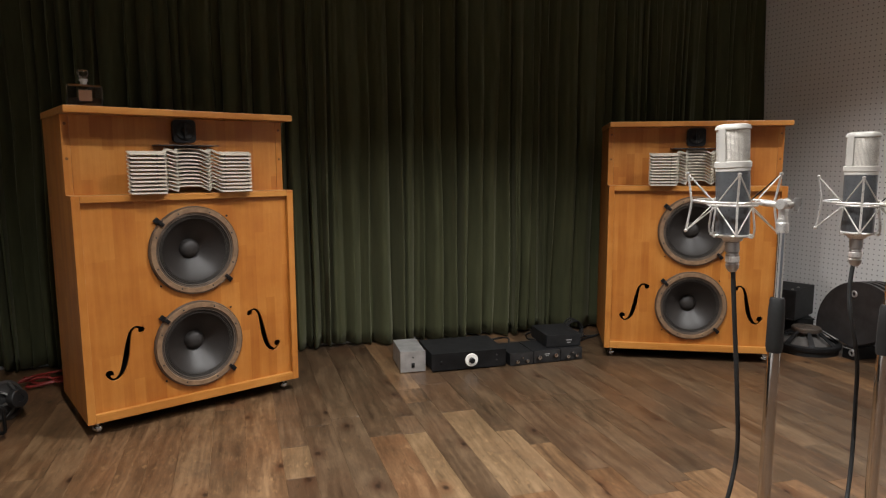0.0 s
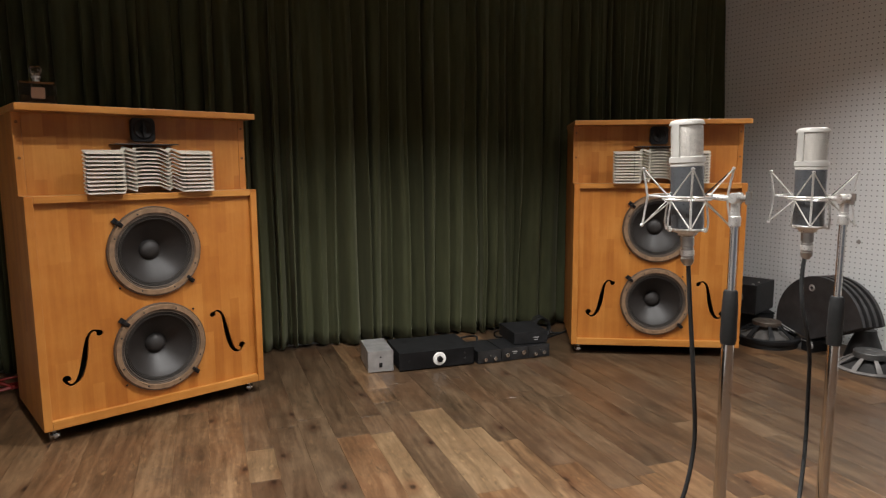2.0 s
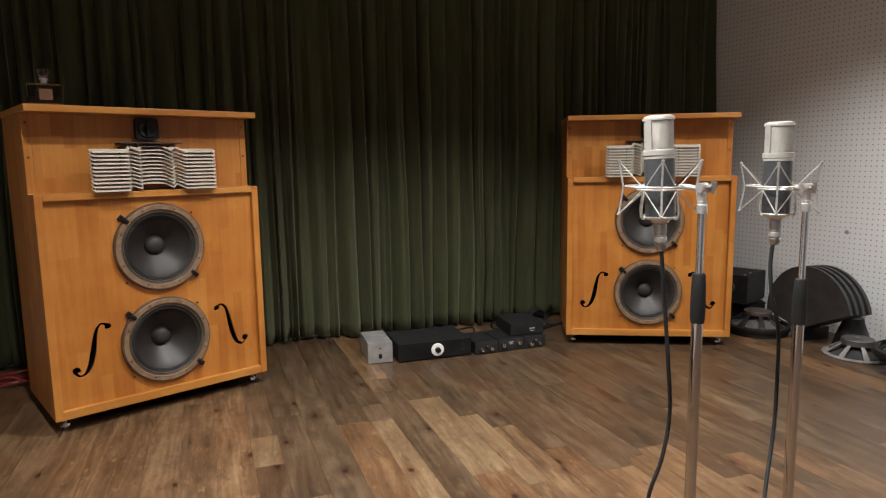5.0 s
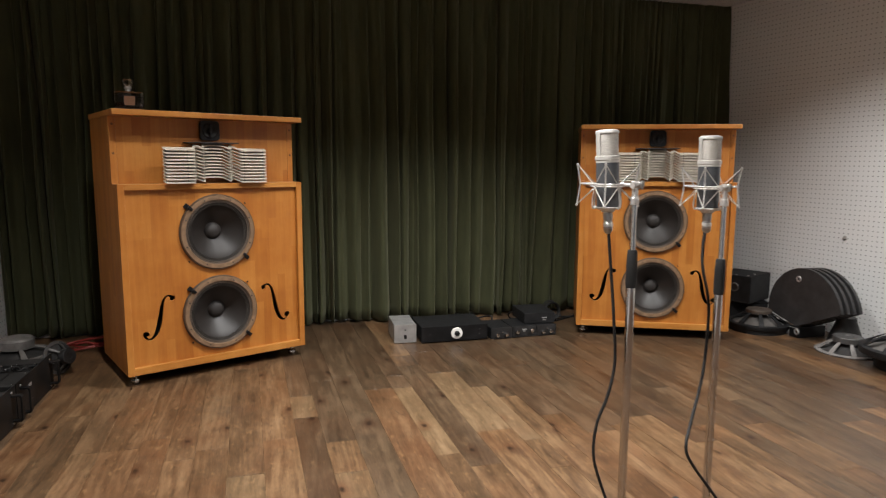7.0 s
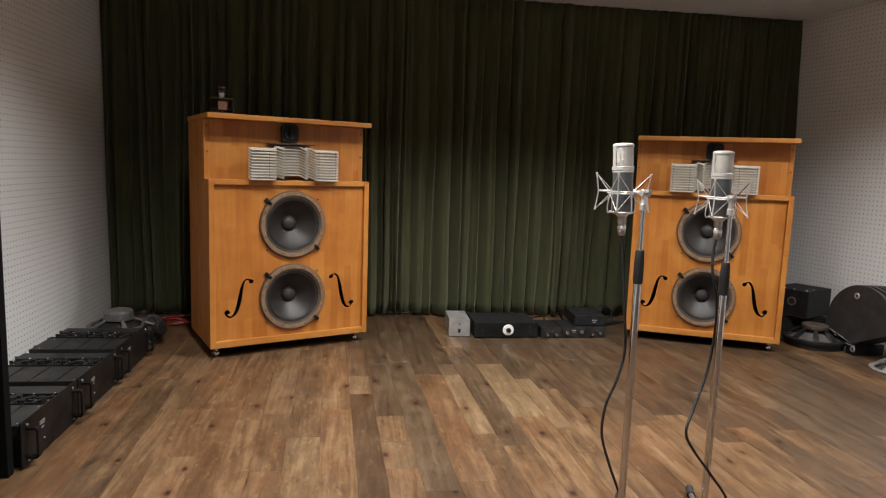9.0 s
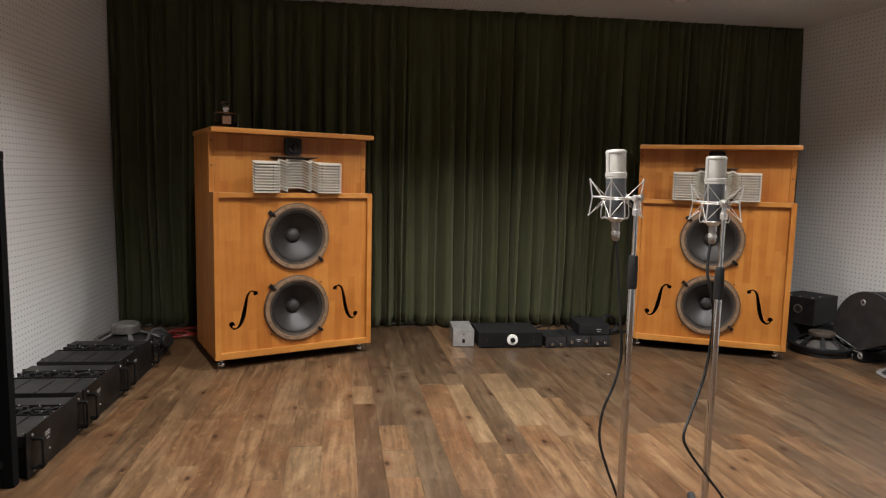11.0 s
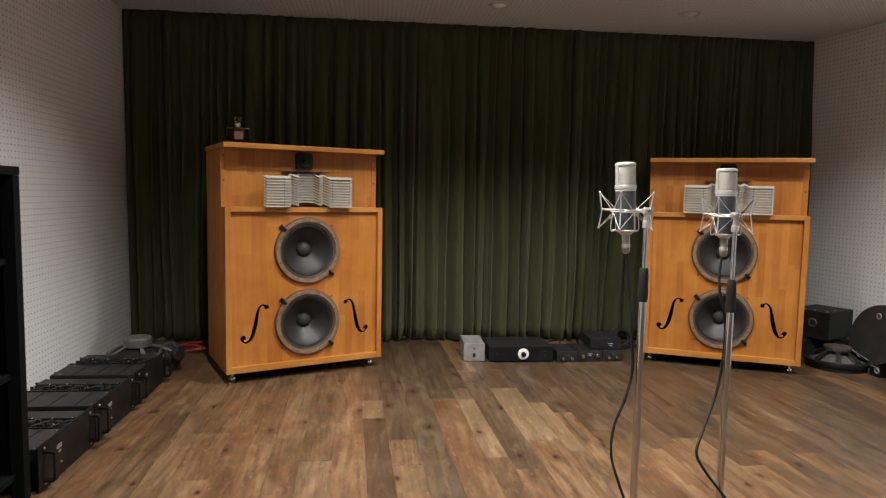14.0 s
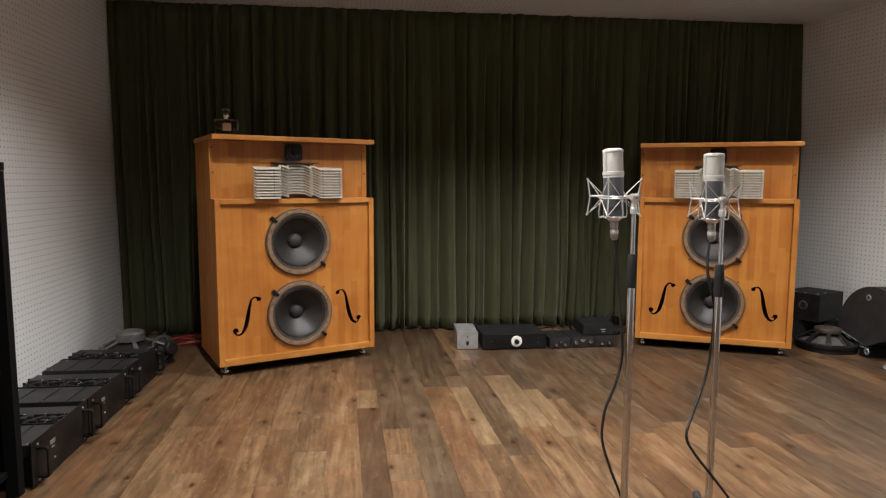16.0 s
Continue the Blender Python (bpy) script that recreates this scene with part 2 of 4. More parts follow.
cream = worn("cream_lacquer", (0.57, 0.55, 0.51), 0.4, 0.15, 0.08, 16, 0.08)
slate = worn("slate_blue_enamel", (0.092, 0.097, 0.104), 0.30, 0.2, 0.15, 18, 0.1)
lens_paint = worn("lens_cream_paint", (0.62, 0.56, 0.46), 0.40, 0.2, 0.14, 10, 0.1)
gasket_m = worn("brown_gasket", (0.185, 0.110, 0.060), 0.65, 0.0, 0.28, 30, 0.4)
frame_m = worn("grey_cast_frame", (0.115, 0.090, 0.072), 0.5, 0.5, 0.3, 18, 0.2)
charcoal = worn("charcoal_paint", (0.027, 0.026, 0.0265), 0.5, 0.0, 0.3, 14, 0.3)
grey_plug = worn("grey_plastic", (0.30, 0.28, 0.26), 0.6)
for bm_ in (black_paint, black_soft):
    bm_.node_tree.nodes["Principled BSDF"].inputs["Specular IOR Level"].default_value = 0.32
surround_m = worn("doped_cloth", (0.030, 0.025, 0.021), 0.6, 0.0, 0.25, 22, 0.2)
pale_cast = worn("pale_dusty_casting", (0.19, 0.178, 0.168), 0.6, 0.2, 0.3, 20, 0.3)
grey_cast = worn("grey_hammertone", (0.10, 0.097, 0.094), 0.5, 0.5, 0.3, 20, 0.3)
white_dial = mat("white_dial", (0.82, 0.80, 0.76), 0.5)
label_m = worn("peach_paper", (0.145, 0.075, 0.045), 0.9, amount=0.1)
label_m.node_tree.nodes["Principled BSDF"].inputs["Specular IOR Level"].default_value = 0.1
red_wire = worn("red_cable", (0.24, 0.018, 0.014), 0.45, amount=0.2)
print_m = mat("pale_print", (0.32, 0.32, 0.31), 0.6)
lamp_off = mat("frosted_glass", (0.92, 0.91, 0.89), 0.25)
lamp_on = mat("lit_diffuser", (0.9, 0.85, 0.8), 0.5)
lamp_on.node_tree.nodes["Principled BSDF"].inputs["Emission Color"].default_value = (1.0, 0.975, 0.945, 1)
lamp_on.node_tree.nodes["Principled BSDF"].inputs["Emission Strength"].default_value = 8.0
glass_m = mat("bottle_glass", (0.62, 0.55, 0.48), 0.03, 0.0, Transmission_Weight=1.0, IOR=1.48)
amber = mat("amber_liquid", (0.10, 0.055, 0.025), 0.05, 0.0, Transmission_Weight=0.5, IOR=1.36)

cone_m = mat("paper_cone", (0.030, 0.026, 0.024), 0.5)
n_ = N(cone_m)
tcc = n_.add("ShaderNodeTexCoord").outputs["Object"]
s_ = n_.add("ShaderNodeSeparateXYZ", {"Vector": tcc})
rad = n_.math("SQRT", n_.math("ADD", n_.math("MULTIPLY", s_.outputs[0], s_.outputs[0]), n_.math("MULTIPLY", s_.outputs[1], s_.outputs[1])))
rib = n_.math("SINE", n_.math("MULTIPLY", rad, 900.0))
fib = n_.noise(tcc, 130, 4)
n_.link(n_.mix(fib, (0.012, 0.0095, 0.0085), (0.028, 0.0235, 0.0210)), "Base Color")
n_.link(n_.math("MULTIPLY_ADD", fib, 0.16, 0.38), "Roughness")
n_.bump(n_.math("MULTIPLY_ADD", rib, 0.25, fib), 0.25, 0.0006)

# Near-black underside colour that stands in for shade between the lens plates
plate_shade_m = worn("dark_plate_shade", (0.030, 0.026, 0.022), 0.95, amount=0.3)
cap_m = worn("felt_dust_cap", (0.020, 0.0165, 0.0150), 0.62, 0.0, 0.25, 40, 0.3)
pale_cone_m = worn("pale_paper_cone_back", (0.085, 0.078, 0.072), 0.8, amount=0.3)
back_cone_m = worn("grey_cone_back", (0.024, 0.0225, 0.0215), 0.8, amount=0.5)
shelf_black = mat("matt_shelf_black", (0.004, 0.004, 0.004), 0.9, Specular_IOR_Level=0.08)

grille_m = mat("woven_grille", (0.50, 0.48, 0.44), 0.45, 0.25)
n_ = N(grille_m)
tcg = n_.add("ShaderNodeTexCoord").outputs["Object"]
s_ = n_.add("ShaderNodeSeparateXYZ", {"Vector": tcg})
ang = n_.math("ARCTAN2", s_.outputs[1], s_.outputs[0])
wa = n_.math("SINE", n_.math("MULTIPLY_ADD", s_.outputs[2], 1500.0, n_.math("MULTIPLY", ang, 40.0)))
wb = n_.math("SINE", n_.math("MULTIPLY_ADD", s_.outputs[2], 1500.0, n_.math("MULTIPLY", ang, -40.0)))
wv = n_.math("MULTIPLY", wa, wb)
n_.link(n_.mix(n_.ramp(wv, [(0.0, (0, 0, 0)), (0.5, (1, 1, 1))]), (0.34, 0.315, 0.28), (0.80, 0.76, 0.69)), "Base Color")
n_.bump(wv, 0.5, 0.0006)


# ---------- mesh helpers ----------
def part(name, bm, material, parent=None, label="", smooth=False):
    """Links a bmesh as one mesh object under a thing or a part."""
    me = bpy.data.meshes.new(name)
    bm.to_mesh(me)
    bm.free()
    me.materials.append(material)
    if smooth:
        for p in me.polygons:
            p.use_smooth = True
        me.set_sharp_from_angle(angle=radians(38))
    ob = new(name, me)
    if parent is not None:
        ob.parent = parent
    if label:
        ob["label"] = label
    return ob


def thing(name, m, label, category, group=""):
    e = new(name)
    e.empty_display_size = 0.1
    e.matrix_world = m
    return tagged(e, label, category, group)


def add_box(bm, x0, x1, y0, y1, z0, z1, bevel=0.0, m=None):
    ret = bmesh.ops.create_cube(bm, size=1.0)
    vs = ret["verts"]
    for v in vs:
        v.co = Vector((x0 + (v.co.x + 0.5) * (x1 - x0), y0 + (v.co.y + 0.5) * (y1 - y0), z0 + (v.co.z + 0.5) * (z1 - z0)))
    if bevel > 0:
        es = list({e for v in vs for e in v.link_edges})
        r = bmesh.ops.bevel(bm, geom=es, offset=bevel, segments=2, profile=0.6, affect="EDGES")
        vs = [v for v in bm.verts if v in set(r["verts"])] or vs
    if m is not None:
        bmesh.ops.transform(bm, matrix=m, verts=vs)
    return vs


def boxm(x0, x1, y0, y1, z0, z1, bevel=0.002):
    bm = bmesh.new()
    add_box(bm, x0, x1, y0, y1, z0, z1, bevel)
    return bm


def lathe(profile, seg=48, m=None, bm=None, close=False):
    """Turns a profile of (radius, height) round z."""
    bm = bm or bmesh.new()
    rings = []
    for r, z in profile:
        if r < 1e-6:
            rings.append([bm.verts.new((0, 0, z))])
        else:
            rings.append([bm.verts.new((r * math.cos(2 * math.pi * i / seg), r * math.sin(2 * math.pi * i / seg), z)) for i in range(seg)])
    pairs = list(zip(rings, rings[1:]))
    if close:
        pairs.append((rings[-1], rings[0]))
    for a, b in pairs:
        for i in range(seg):
            j = (i + 1) % seg
            if len(a) == 1 and len(b) == 1:
                continue
            if len(a) == 1:
                bm.faces.new((a[0], b[j], b[i]))
            elif len(b) == 1:
                bm.faces.new((a[i], a[j], b[0]))
            else:
                bm.faces.new((a[i], a[j], b[j], b[i]))
    if m is not None:
        bmesh.ops.transform(bm, matrix=m, verts=[v for r in rings for v in r])
    bmesh.ops.recalc_face_normals(bm, faces=bm.faces)
    return bm


def smooth_path(points, steps=8):
    """Catmull-Rom through the points."""
    p = [Vector(q) for q in points]
    p = [p[0] * 2 - p[1]] + p + [p[-1] * 2 - p[-2]]
    out = []
    for i in range(1, len(p) - 2):
        a, b, c, d = p[i - 1], p[i], p[i + 1], p[i + 2]
        for k in range(steps):
            t = k / steps
            out.append(0.5 * ((2 * b) + (c - a) * t + (2 * a - 5 * b + 4 * c - d) * t * t + (3 * b - a - 3 * c + d) * t ** 3))
    out.append(p[-2])
    return out


def tube(points, r, seg=8, bm=None, closed=False):
    """A round bar or wire along points."""
    bm = bm or bmesh.new()
    pts = [Vector(q) for q in points]
    n = len(pts)
    rings, up = [], None
    for i, q in enumerate(pts):
        if closed:
            d = pts[(i + 1) % n] - pts[i - 1]
        else:
            d = pts[min(i + 1, n - 1)] - pts[max(i - 1, 0)]
        d.normalize()
        if up is None:
            up = Vector((0, 0, 1)) if abs(d.z) < 0.9 else Vector((1, 0, 0))
        a = (up - d * up.dot(d)).normalized()
        up = a
        b = d.cross(a)
        rings.append([bm.verts.new(q + r * (a * math.cos(2 * math.pi * k / seg) + b * math.sin(2 * math.pi * k / seg))) for k in range(seg)])
    for i in range(n if closed else n - 1):
        A, B = rings[i], rings[(i + 1) % n]
        for k in range(seg):
            bm.faces.new((A[k], A[(k + 1) % seg], B[(k + 1) % seg], B[k]))
    if not closed:
        bm.faces.new(rings[0][::-1])
        bm.faces.new(rings[-1])
    bmesh.ops.recalc_face_normals(bm, faces=bm.faces)
    return bm


def ring_points(r, z, seg=40, a0=0.0, a1=2 * math.pi):
    return [(r * math.cos(a0 + (a1 - a0) * i / seg), r * math.sin(a0 + (a1 - a0) * i / seg), z) for i in range(seg)]


def sheet(outlines, thick):
    """A flat board from closed outlines in its own x and y (the later ones are holes), thick along z."""
    cu = bpy.data.curves.new("outline", "CURVE")
    cu.dimensions, cu.fill_mode, cu.extrude = "2D", "BOTH", thick / 2
    for pts in outlines:
        sp = cu.splines.new("POLY")
        sp.points.add(len(pts) - 1)
        for q, (x, y) in zip(sp.points, pts):
            q.co = (x, y, 0, 1)
        sp.use_cyclic_u = True
    ob = bpy.data.objects.new("outline", cu)
    scene.collection.objects.link(ob)
    dg = bpy.context.evaluated_depsgraph_get()
    me = bpy.data.meshes.new_from_object(ob.evaluated_get(dg))
    bm = bmesh.new()
    bm.from_mesh(me)
    bpy.data.objects.remove(ob)
    bpy.data.curves.remove(cu)
    bpy.data.meshes.remove(me)
    bmesh.ops.remove_doubles(bm, verts=bm.verts, dist=1e-5)
    return bm


def prism(pts, thick, axis):
    """A board with the outline pts, thick along x or z; x: pts are (y, z)."""
    bm = bmesh.new()
    mk = (lambda p, t: (t, p[0], p[1])) if axis == "x" else ((lambda p, t: (p[0], t, p[1])) if axis == "y" else (lambda p, t: (p[0], p[1], t)))
    a = [bm.verts.new(mk(p, thick[0])) for p in pts]
    b = [bm.verts.new(mk(p, thick[1])) for p in pts]
    bm.faces.new(a)
    bm.faces.new(b[::-1])
    for i in range(len(pts)):
        j = (i + 1) % len(pts)
        bm.faces.new((a[i], b[i], b[j], a[j]))
    bmesh.ops.recalc_face_normals(bm, faces=bm.faces)
    return bm


def soften(bm, off=0.002):
    es = [e for e in bm.edges if len(e.link_faces) == 2 and e.calc_face_angle(0) > 0.6]
    bmesh.ops.bevel(bm, geom=es, offset=off, segments=2, profile=0.6, affect="EDGES")
    return bm


# ---------- room ----------
WALL_W, NORTH, SOUTH = -1.62, 4.20, -3.2
EAST = ((3.60, NORTH), (3.826, 2.68), (3.92, SOUTH))


def wall(name, bm, material):
    return tagged(part(name, bm, material), kind="structure")


wall("wall_west", boxm(WALL_W - 0.12, WALL_W, SOUTH, NORTH, 0, CEIL, 0), wall_y)
wall("wall_north", boxm(WALL_W - 0.12, 3.75, NORTH, NORTH + 0.12, 0, CEIL, 0), wall_x)
wall("wall_south", boxm(WALL_W - 0.12, 4.1, SOUTH - 0.12, SOUTH, 0, CEIL, 0), rear_m)
ex = [p[0] for p in EAST]
ey = [p[1] for p in EAST]
wall("wall_east", prism([(ex[0], ey[0]), (ex[1], ey[1]), (ex[2], ey[2]), (ex[2] + 0.15, ey[2]), (ex[1] + 0.15, ey[1]), (ex[0] + 0.15, ey[0])], (0, CEIL), "z"), wall_y)
bt = wall("trim", prism([(3.8165, 2.715), (3.8235, 2.645), (3.84, 2.645), (3.84, 2.715)], (0.0, CEIL), "z"), batten_m)
wall("ceiling", boxm(WALL_W - 0.12, 4.1, SOUTH - 0.12, NORTH + 0.12, CEIL, CEIL + 0.12, 0), ceil_m)
# a dark plug spot on the east wall and one on the west wall
pl = part("wall_plug", lathe([(0.0, 0.006), (0.012, 0.004), (0.014, 0.0)], 14, pose(3.772, 3.03, 0.665, 0, -90, 8)), grey_plug, None, smooth=True)
tagged(pl, "small grey plug in the perforated wall", "wall plug")
pl = part("wall_plug", lathe([(0.0, 0.006), (0.010, 0.004), (0.012, 0.0)], 14, pose(WALL_W, 1.95, 0.83, 0, 90, 0)), dust_grey, None, smooth=True)
tagged(pl, "small grey plug in the perforated wall", "wall plug")


def downlight(x, y, lit):
    d = thing("ceiling_downlight", pose(x, y, CEIL), "round recessed ceiling downlight, " + ("lit" if lit else "switched off"), "ceiling light", "ceiling downlights")
    part("trim_ring", lathe([(0.052, -0.001), (0.055, -0.006), (0.066, -0.006), (0.072, -0.001), (0.072, 0.002), (0.052, 0.002)], 32, close=True), cream, d, smooth=True)
    bulge = 0.003 if lit else 0.022
    part("diffuser", lathe([(0.0, -bulge), (0.020, -bulge * 0.92), (0.038, -bulge * 0.62), (0.048, -bulge * 0.25), (0.051, 0.001), (0.0, 0.001)], 32), lamp_on if lit else lamp_off, d, smooth=True)


# Fixtures at every lamp place, out of view; those of the fill lamps are added
for q in LAMPS:
    downlight(q[0], q[1], True)
for q in ((0.975, 3.58), (2.29, 3.55)):
    downlight(*q, False)


# ---------- curtains ----------
def curtain(x0, x1, seed):
    rng = random.Random(seed)
    c = thing("curtain", pose(0, 0, 0), "heavy dark green velvet curtain, floor length, hanging in deep pleats", "curtain", "stage curtains")
    bm = bmesh.new()
    # uneven pleats: each has a width, a depth, a fullness, a side to which it falls over and a second crease of its own
    cuts = [x0]
    while cuts[-1] < x1 - 0.05:
        cuts.append(cuts[-1] + rng.choice((0.045, 0.055, 0.065, 0.08, 0.10, 0.13)) * rng.uniform(0.85, 1.15))
    cuts[-1] = x1
    kinds = [(rng.uniform(0.45, 1.1), rng.uniform(0.9, 2.6), rng.uniform(-0.9, 0.9), rng.uniform(0.2, 0.8), rng.uniform(0.0, 0.45), rng.uniform(0.0, 9.0)) for _ in cuts]
    lean = [rng.uniform(-0.030, 0.030) for _ in cuts]
    hem = [rng.uniform(-0.012, 0.012) for _ in cuts]
    steps, rows = 18, 26
    cols = [(i, k / steps) for i in range(len(cuts) - 1) for k in range(steps)] + [(len(cuts) - 2, 1.0)]
    grid = []
    for j in range(rows + 1):
        h = j / rows
        row = []
        for i, f in cols:
            w = cuts[i + 1] - cuts[i]
            depth, full, fall, crease, second, seedling = kinds[i]
            g = f ** (1.0 + 0.35 * fall)
            fold = 1 - abs(2 * g - 1) ** full
            # a narrow crease on the broad face, fading upwards or downwards
            fade = 0.5 + 0.5 * math.sin(seedling + 2.6 * h)
            dip = second * fade * math.exp(-((f - crease) / 0.11) ** 2) * min(1.0, w / 0.08)
            deep = 0.130 * (0.22 + 0.78 * min(1.0, 1.6 * (1 - h)) ** 0.8) * min(1.0, 0.40 + w / 0.13) * depth
            nxt = min(i + 1, len(lean) - 1)
            ln = lean[i] * (1 - f) + lean[nxt] * f
            x = cuts[i] + w * f + 0.36 * w * fall * fold * (0.6 + 0.4 * (1 - h)) + ln * (1 - h) ** 1.4
            x += 0.012 * noise.noise(Vector((cuts[i] * 9, h * 2.6, seed)))
            x = min(max(x, x0), x1)
            y = 4.168 - 0.045 * h - deep * (fold - dip) - 0.014 * noise.noise(Vector((x * 4, h * 3, 3.1 + seed))) - 0.005 * noise.noise(Vector((x * 40, h * 5, 7.7 + seed)))
            lift = hem[i] * (1 - f) + hem[nxt] * f
            z = 0.018 + lift + h * (CEIL - 0.003 - 0.018 - lift)
            row.append(bm.verts.new((x, y, z)))
        grid.append(row)
    for a, b in zip(grid, grid[1:]):
        for i in range(len(a) - 1):
            bm.faces.new((a[i], a[i + 1], b[i + 1], b[i]))
    cloth = part("cloth", bm, velvet, c)
    for p in cloth.data.polygons:
        p.use_smooth = True
    so = cloth.modifiers.new("thickness", "SOLIDIFY")
    so.thickness = 0.003
    return c


curtain(-1.618, 1.02, 4)
curtain(0.93, 3.612, 9)


# ---------- horn loudspeaker cabinets ----------
def circle(cx, cy, r, seg=64):
    return [(cx + r * math.cos(2 * math.pi * i / seg), cy + r * math.sin(2 * math.pi * i / seg)) for i in range(seg)]


def f_hole(flip):
    """The outline of a violin sound hole, from a curled centre line with a swelling width."""
    line = smooth_path([(-0.250, 0.440, 0), (-0.262, 0.452, 0), (-0.280, 0.452, 0), (-0.297, 0.430, 0), (-0.308, 0.385, 0), (-0.318, 0.330, 0), (-0.333, 0.275, 0), (-0.352, 0.244, 0), (-0.374, 0.235, 0), (-0.390, 0.248, 0), (-0.389, 0.262, 0)], 10)
    n = len(line)
    left, right = [], []
    for i, q in enumerate(line):
        d = (line[min(i + 1, n - 1)] - line[max(i - 1, 0)]).normalized()
        s = i / (n - 1)
        mid = 0.0082 * math.exp(-((s - 0.52) / 0.2) ** 2)
        w = 0.0048 + mid
        w += 0.0100 * math.exp(-(s / 0.06) ** 2) + 0.0132 * math.exp(-((1 - s) / 0.07) ** 2)
        nrm = Vector((-d.y, d.x, 0))
        left.append(q + nrm * w)
        right.append(q - nrm * w)

    def cap(q, d, r):
        base = math.atan2(d.y, d.x)
        return [q + Vector((math.cos(base + a), math.sin(base + a), 0)) * r for a in (0.9, 0.45, 0.0, -0.45, -0.9)]

    e = cap(line[-1], (line[-1] - line[-2]).normalized(), 0.0178)
    b = cap(line[0], (line[0] - line[1]).normalized(), 0.0145)
    pts = left + e + right[::-1] + b
    return [((-p.x if flip else p.x), p.y) for p in pts]


def woofer(parent, x, z):
    m = pose(x, 0.022, z, 90, 0, 0)     # local z of the driver points out of the cabinet
    w = new("woofer")
    w.parent, w.matrix_local = parent, m
    w["label"] = "paper-cone bass driver with brown gasket"
    part("gasket", lathe([(0.173, 0.002), (0.173, 0.017), (0.176, 0.021), (0.195, 0.021), (0.198, 0.017), (0.198, 0.0), (0.173, 0.0)], 72, close=True), gasket_m, w, smooth=True)
    part("frame_edge", lathe([(0.1985, 0.0), (0.1985, 0.0155), (0.201, 0.0165), (0.2025, 0.0135), (0.2035, 0.008), (0.2035, 0.0)], 72, close=True), frame_m, w, "dark cast frame edge", smooth=True)
    part("frame_ring", lathe([(0.160, -0.002), (0.160, 0.011), (0.162, 0.014), (0.1645, 0.014), (0.1665, 0.011), (0.169, 0.016), (0.1735, 0.016), (0.1735, -0.002)], 72, close=True), frame_m, w, smooth=True)
    prof = []
    for i in range(19):
        r = 0.161 - 0.018 * i / 18
        prof.append((r, 0.008 + 0.0025 * math.sin(i / 18 * 6 * math.pi) - 0.004 * i / 18))
    part("surround", lathe(prof, 72), surround_m, w, smooth=True)
    part("cone", lathe([(0.143 - 0.098 * t, 0.004 - 0.085 * t ** 0.85) for t in [k / 10 for k in range(11)]], 72), cone_m, w, smooth=True)
    part("dust_cap", lathe([(0.048, -0.082), (0.046, -0.078), (0.040, -0.068), (0.030, -0.060), (0.016, -0.055), (0.0, -0.0535)], 48), cap_m, w, smooth=True)
    for k in range(8):
        a = math.radians(22.5 + 45 * k)
        part("bolt", lathe([(0.0, 0.0235), (0.0035, 0.023), (0.0042, 0.0205)], 8, pose(0.184 * math.cos(a), 0.184 * math.sin(a), 0)), black_rubber, w)
    for a, s in ((138, 1.0), (-44, 0.85)):
        bm = bmesh.new()
        mm = pose(0, 0, 0, 0, 0, a)
        add_box(bm, 0.186, 0.228, -0.012 * s, 0.012 * s, 0.002, 0.012, 0.002, mm)
        add_box(bm, 0.182, 0.212, -0.009 * s, 0.009 * s, 0.012, 0.027, 0.003, mm)
        lathe([(0.0, 0.036), (0.008, 0.035), (0.008, 0.026)], 10, mm @ pose(0.203, 0, 0), bm)
        part("clamp", bm, black_paint, w)
    for a in (44, -136):
        part("screw", lathe([(0.0, 0.005), (0.004, 0.004), (0.005, 0.0)], 8, pose(0.217 * math.cos(math.radians(a)), 0.217 * math.sin(math.radians(a)), 0)), black_paint, w)


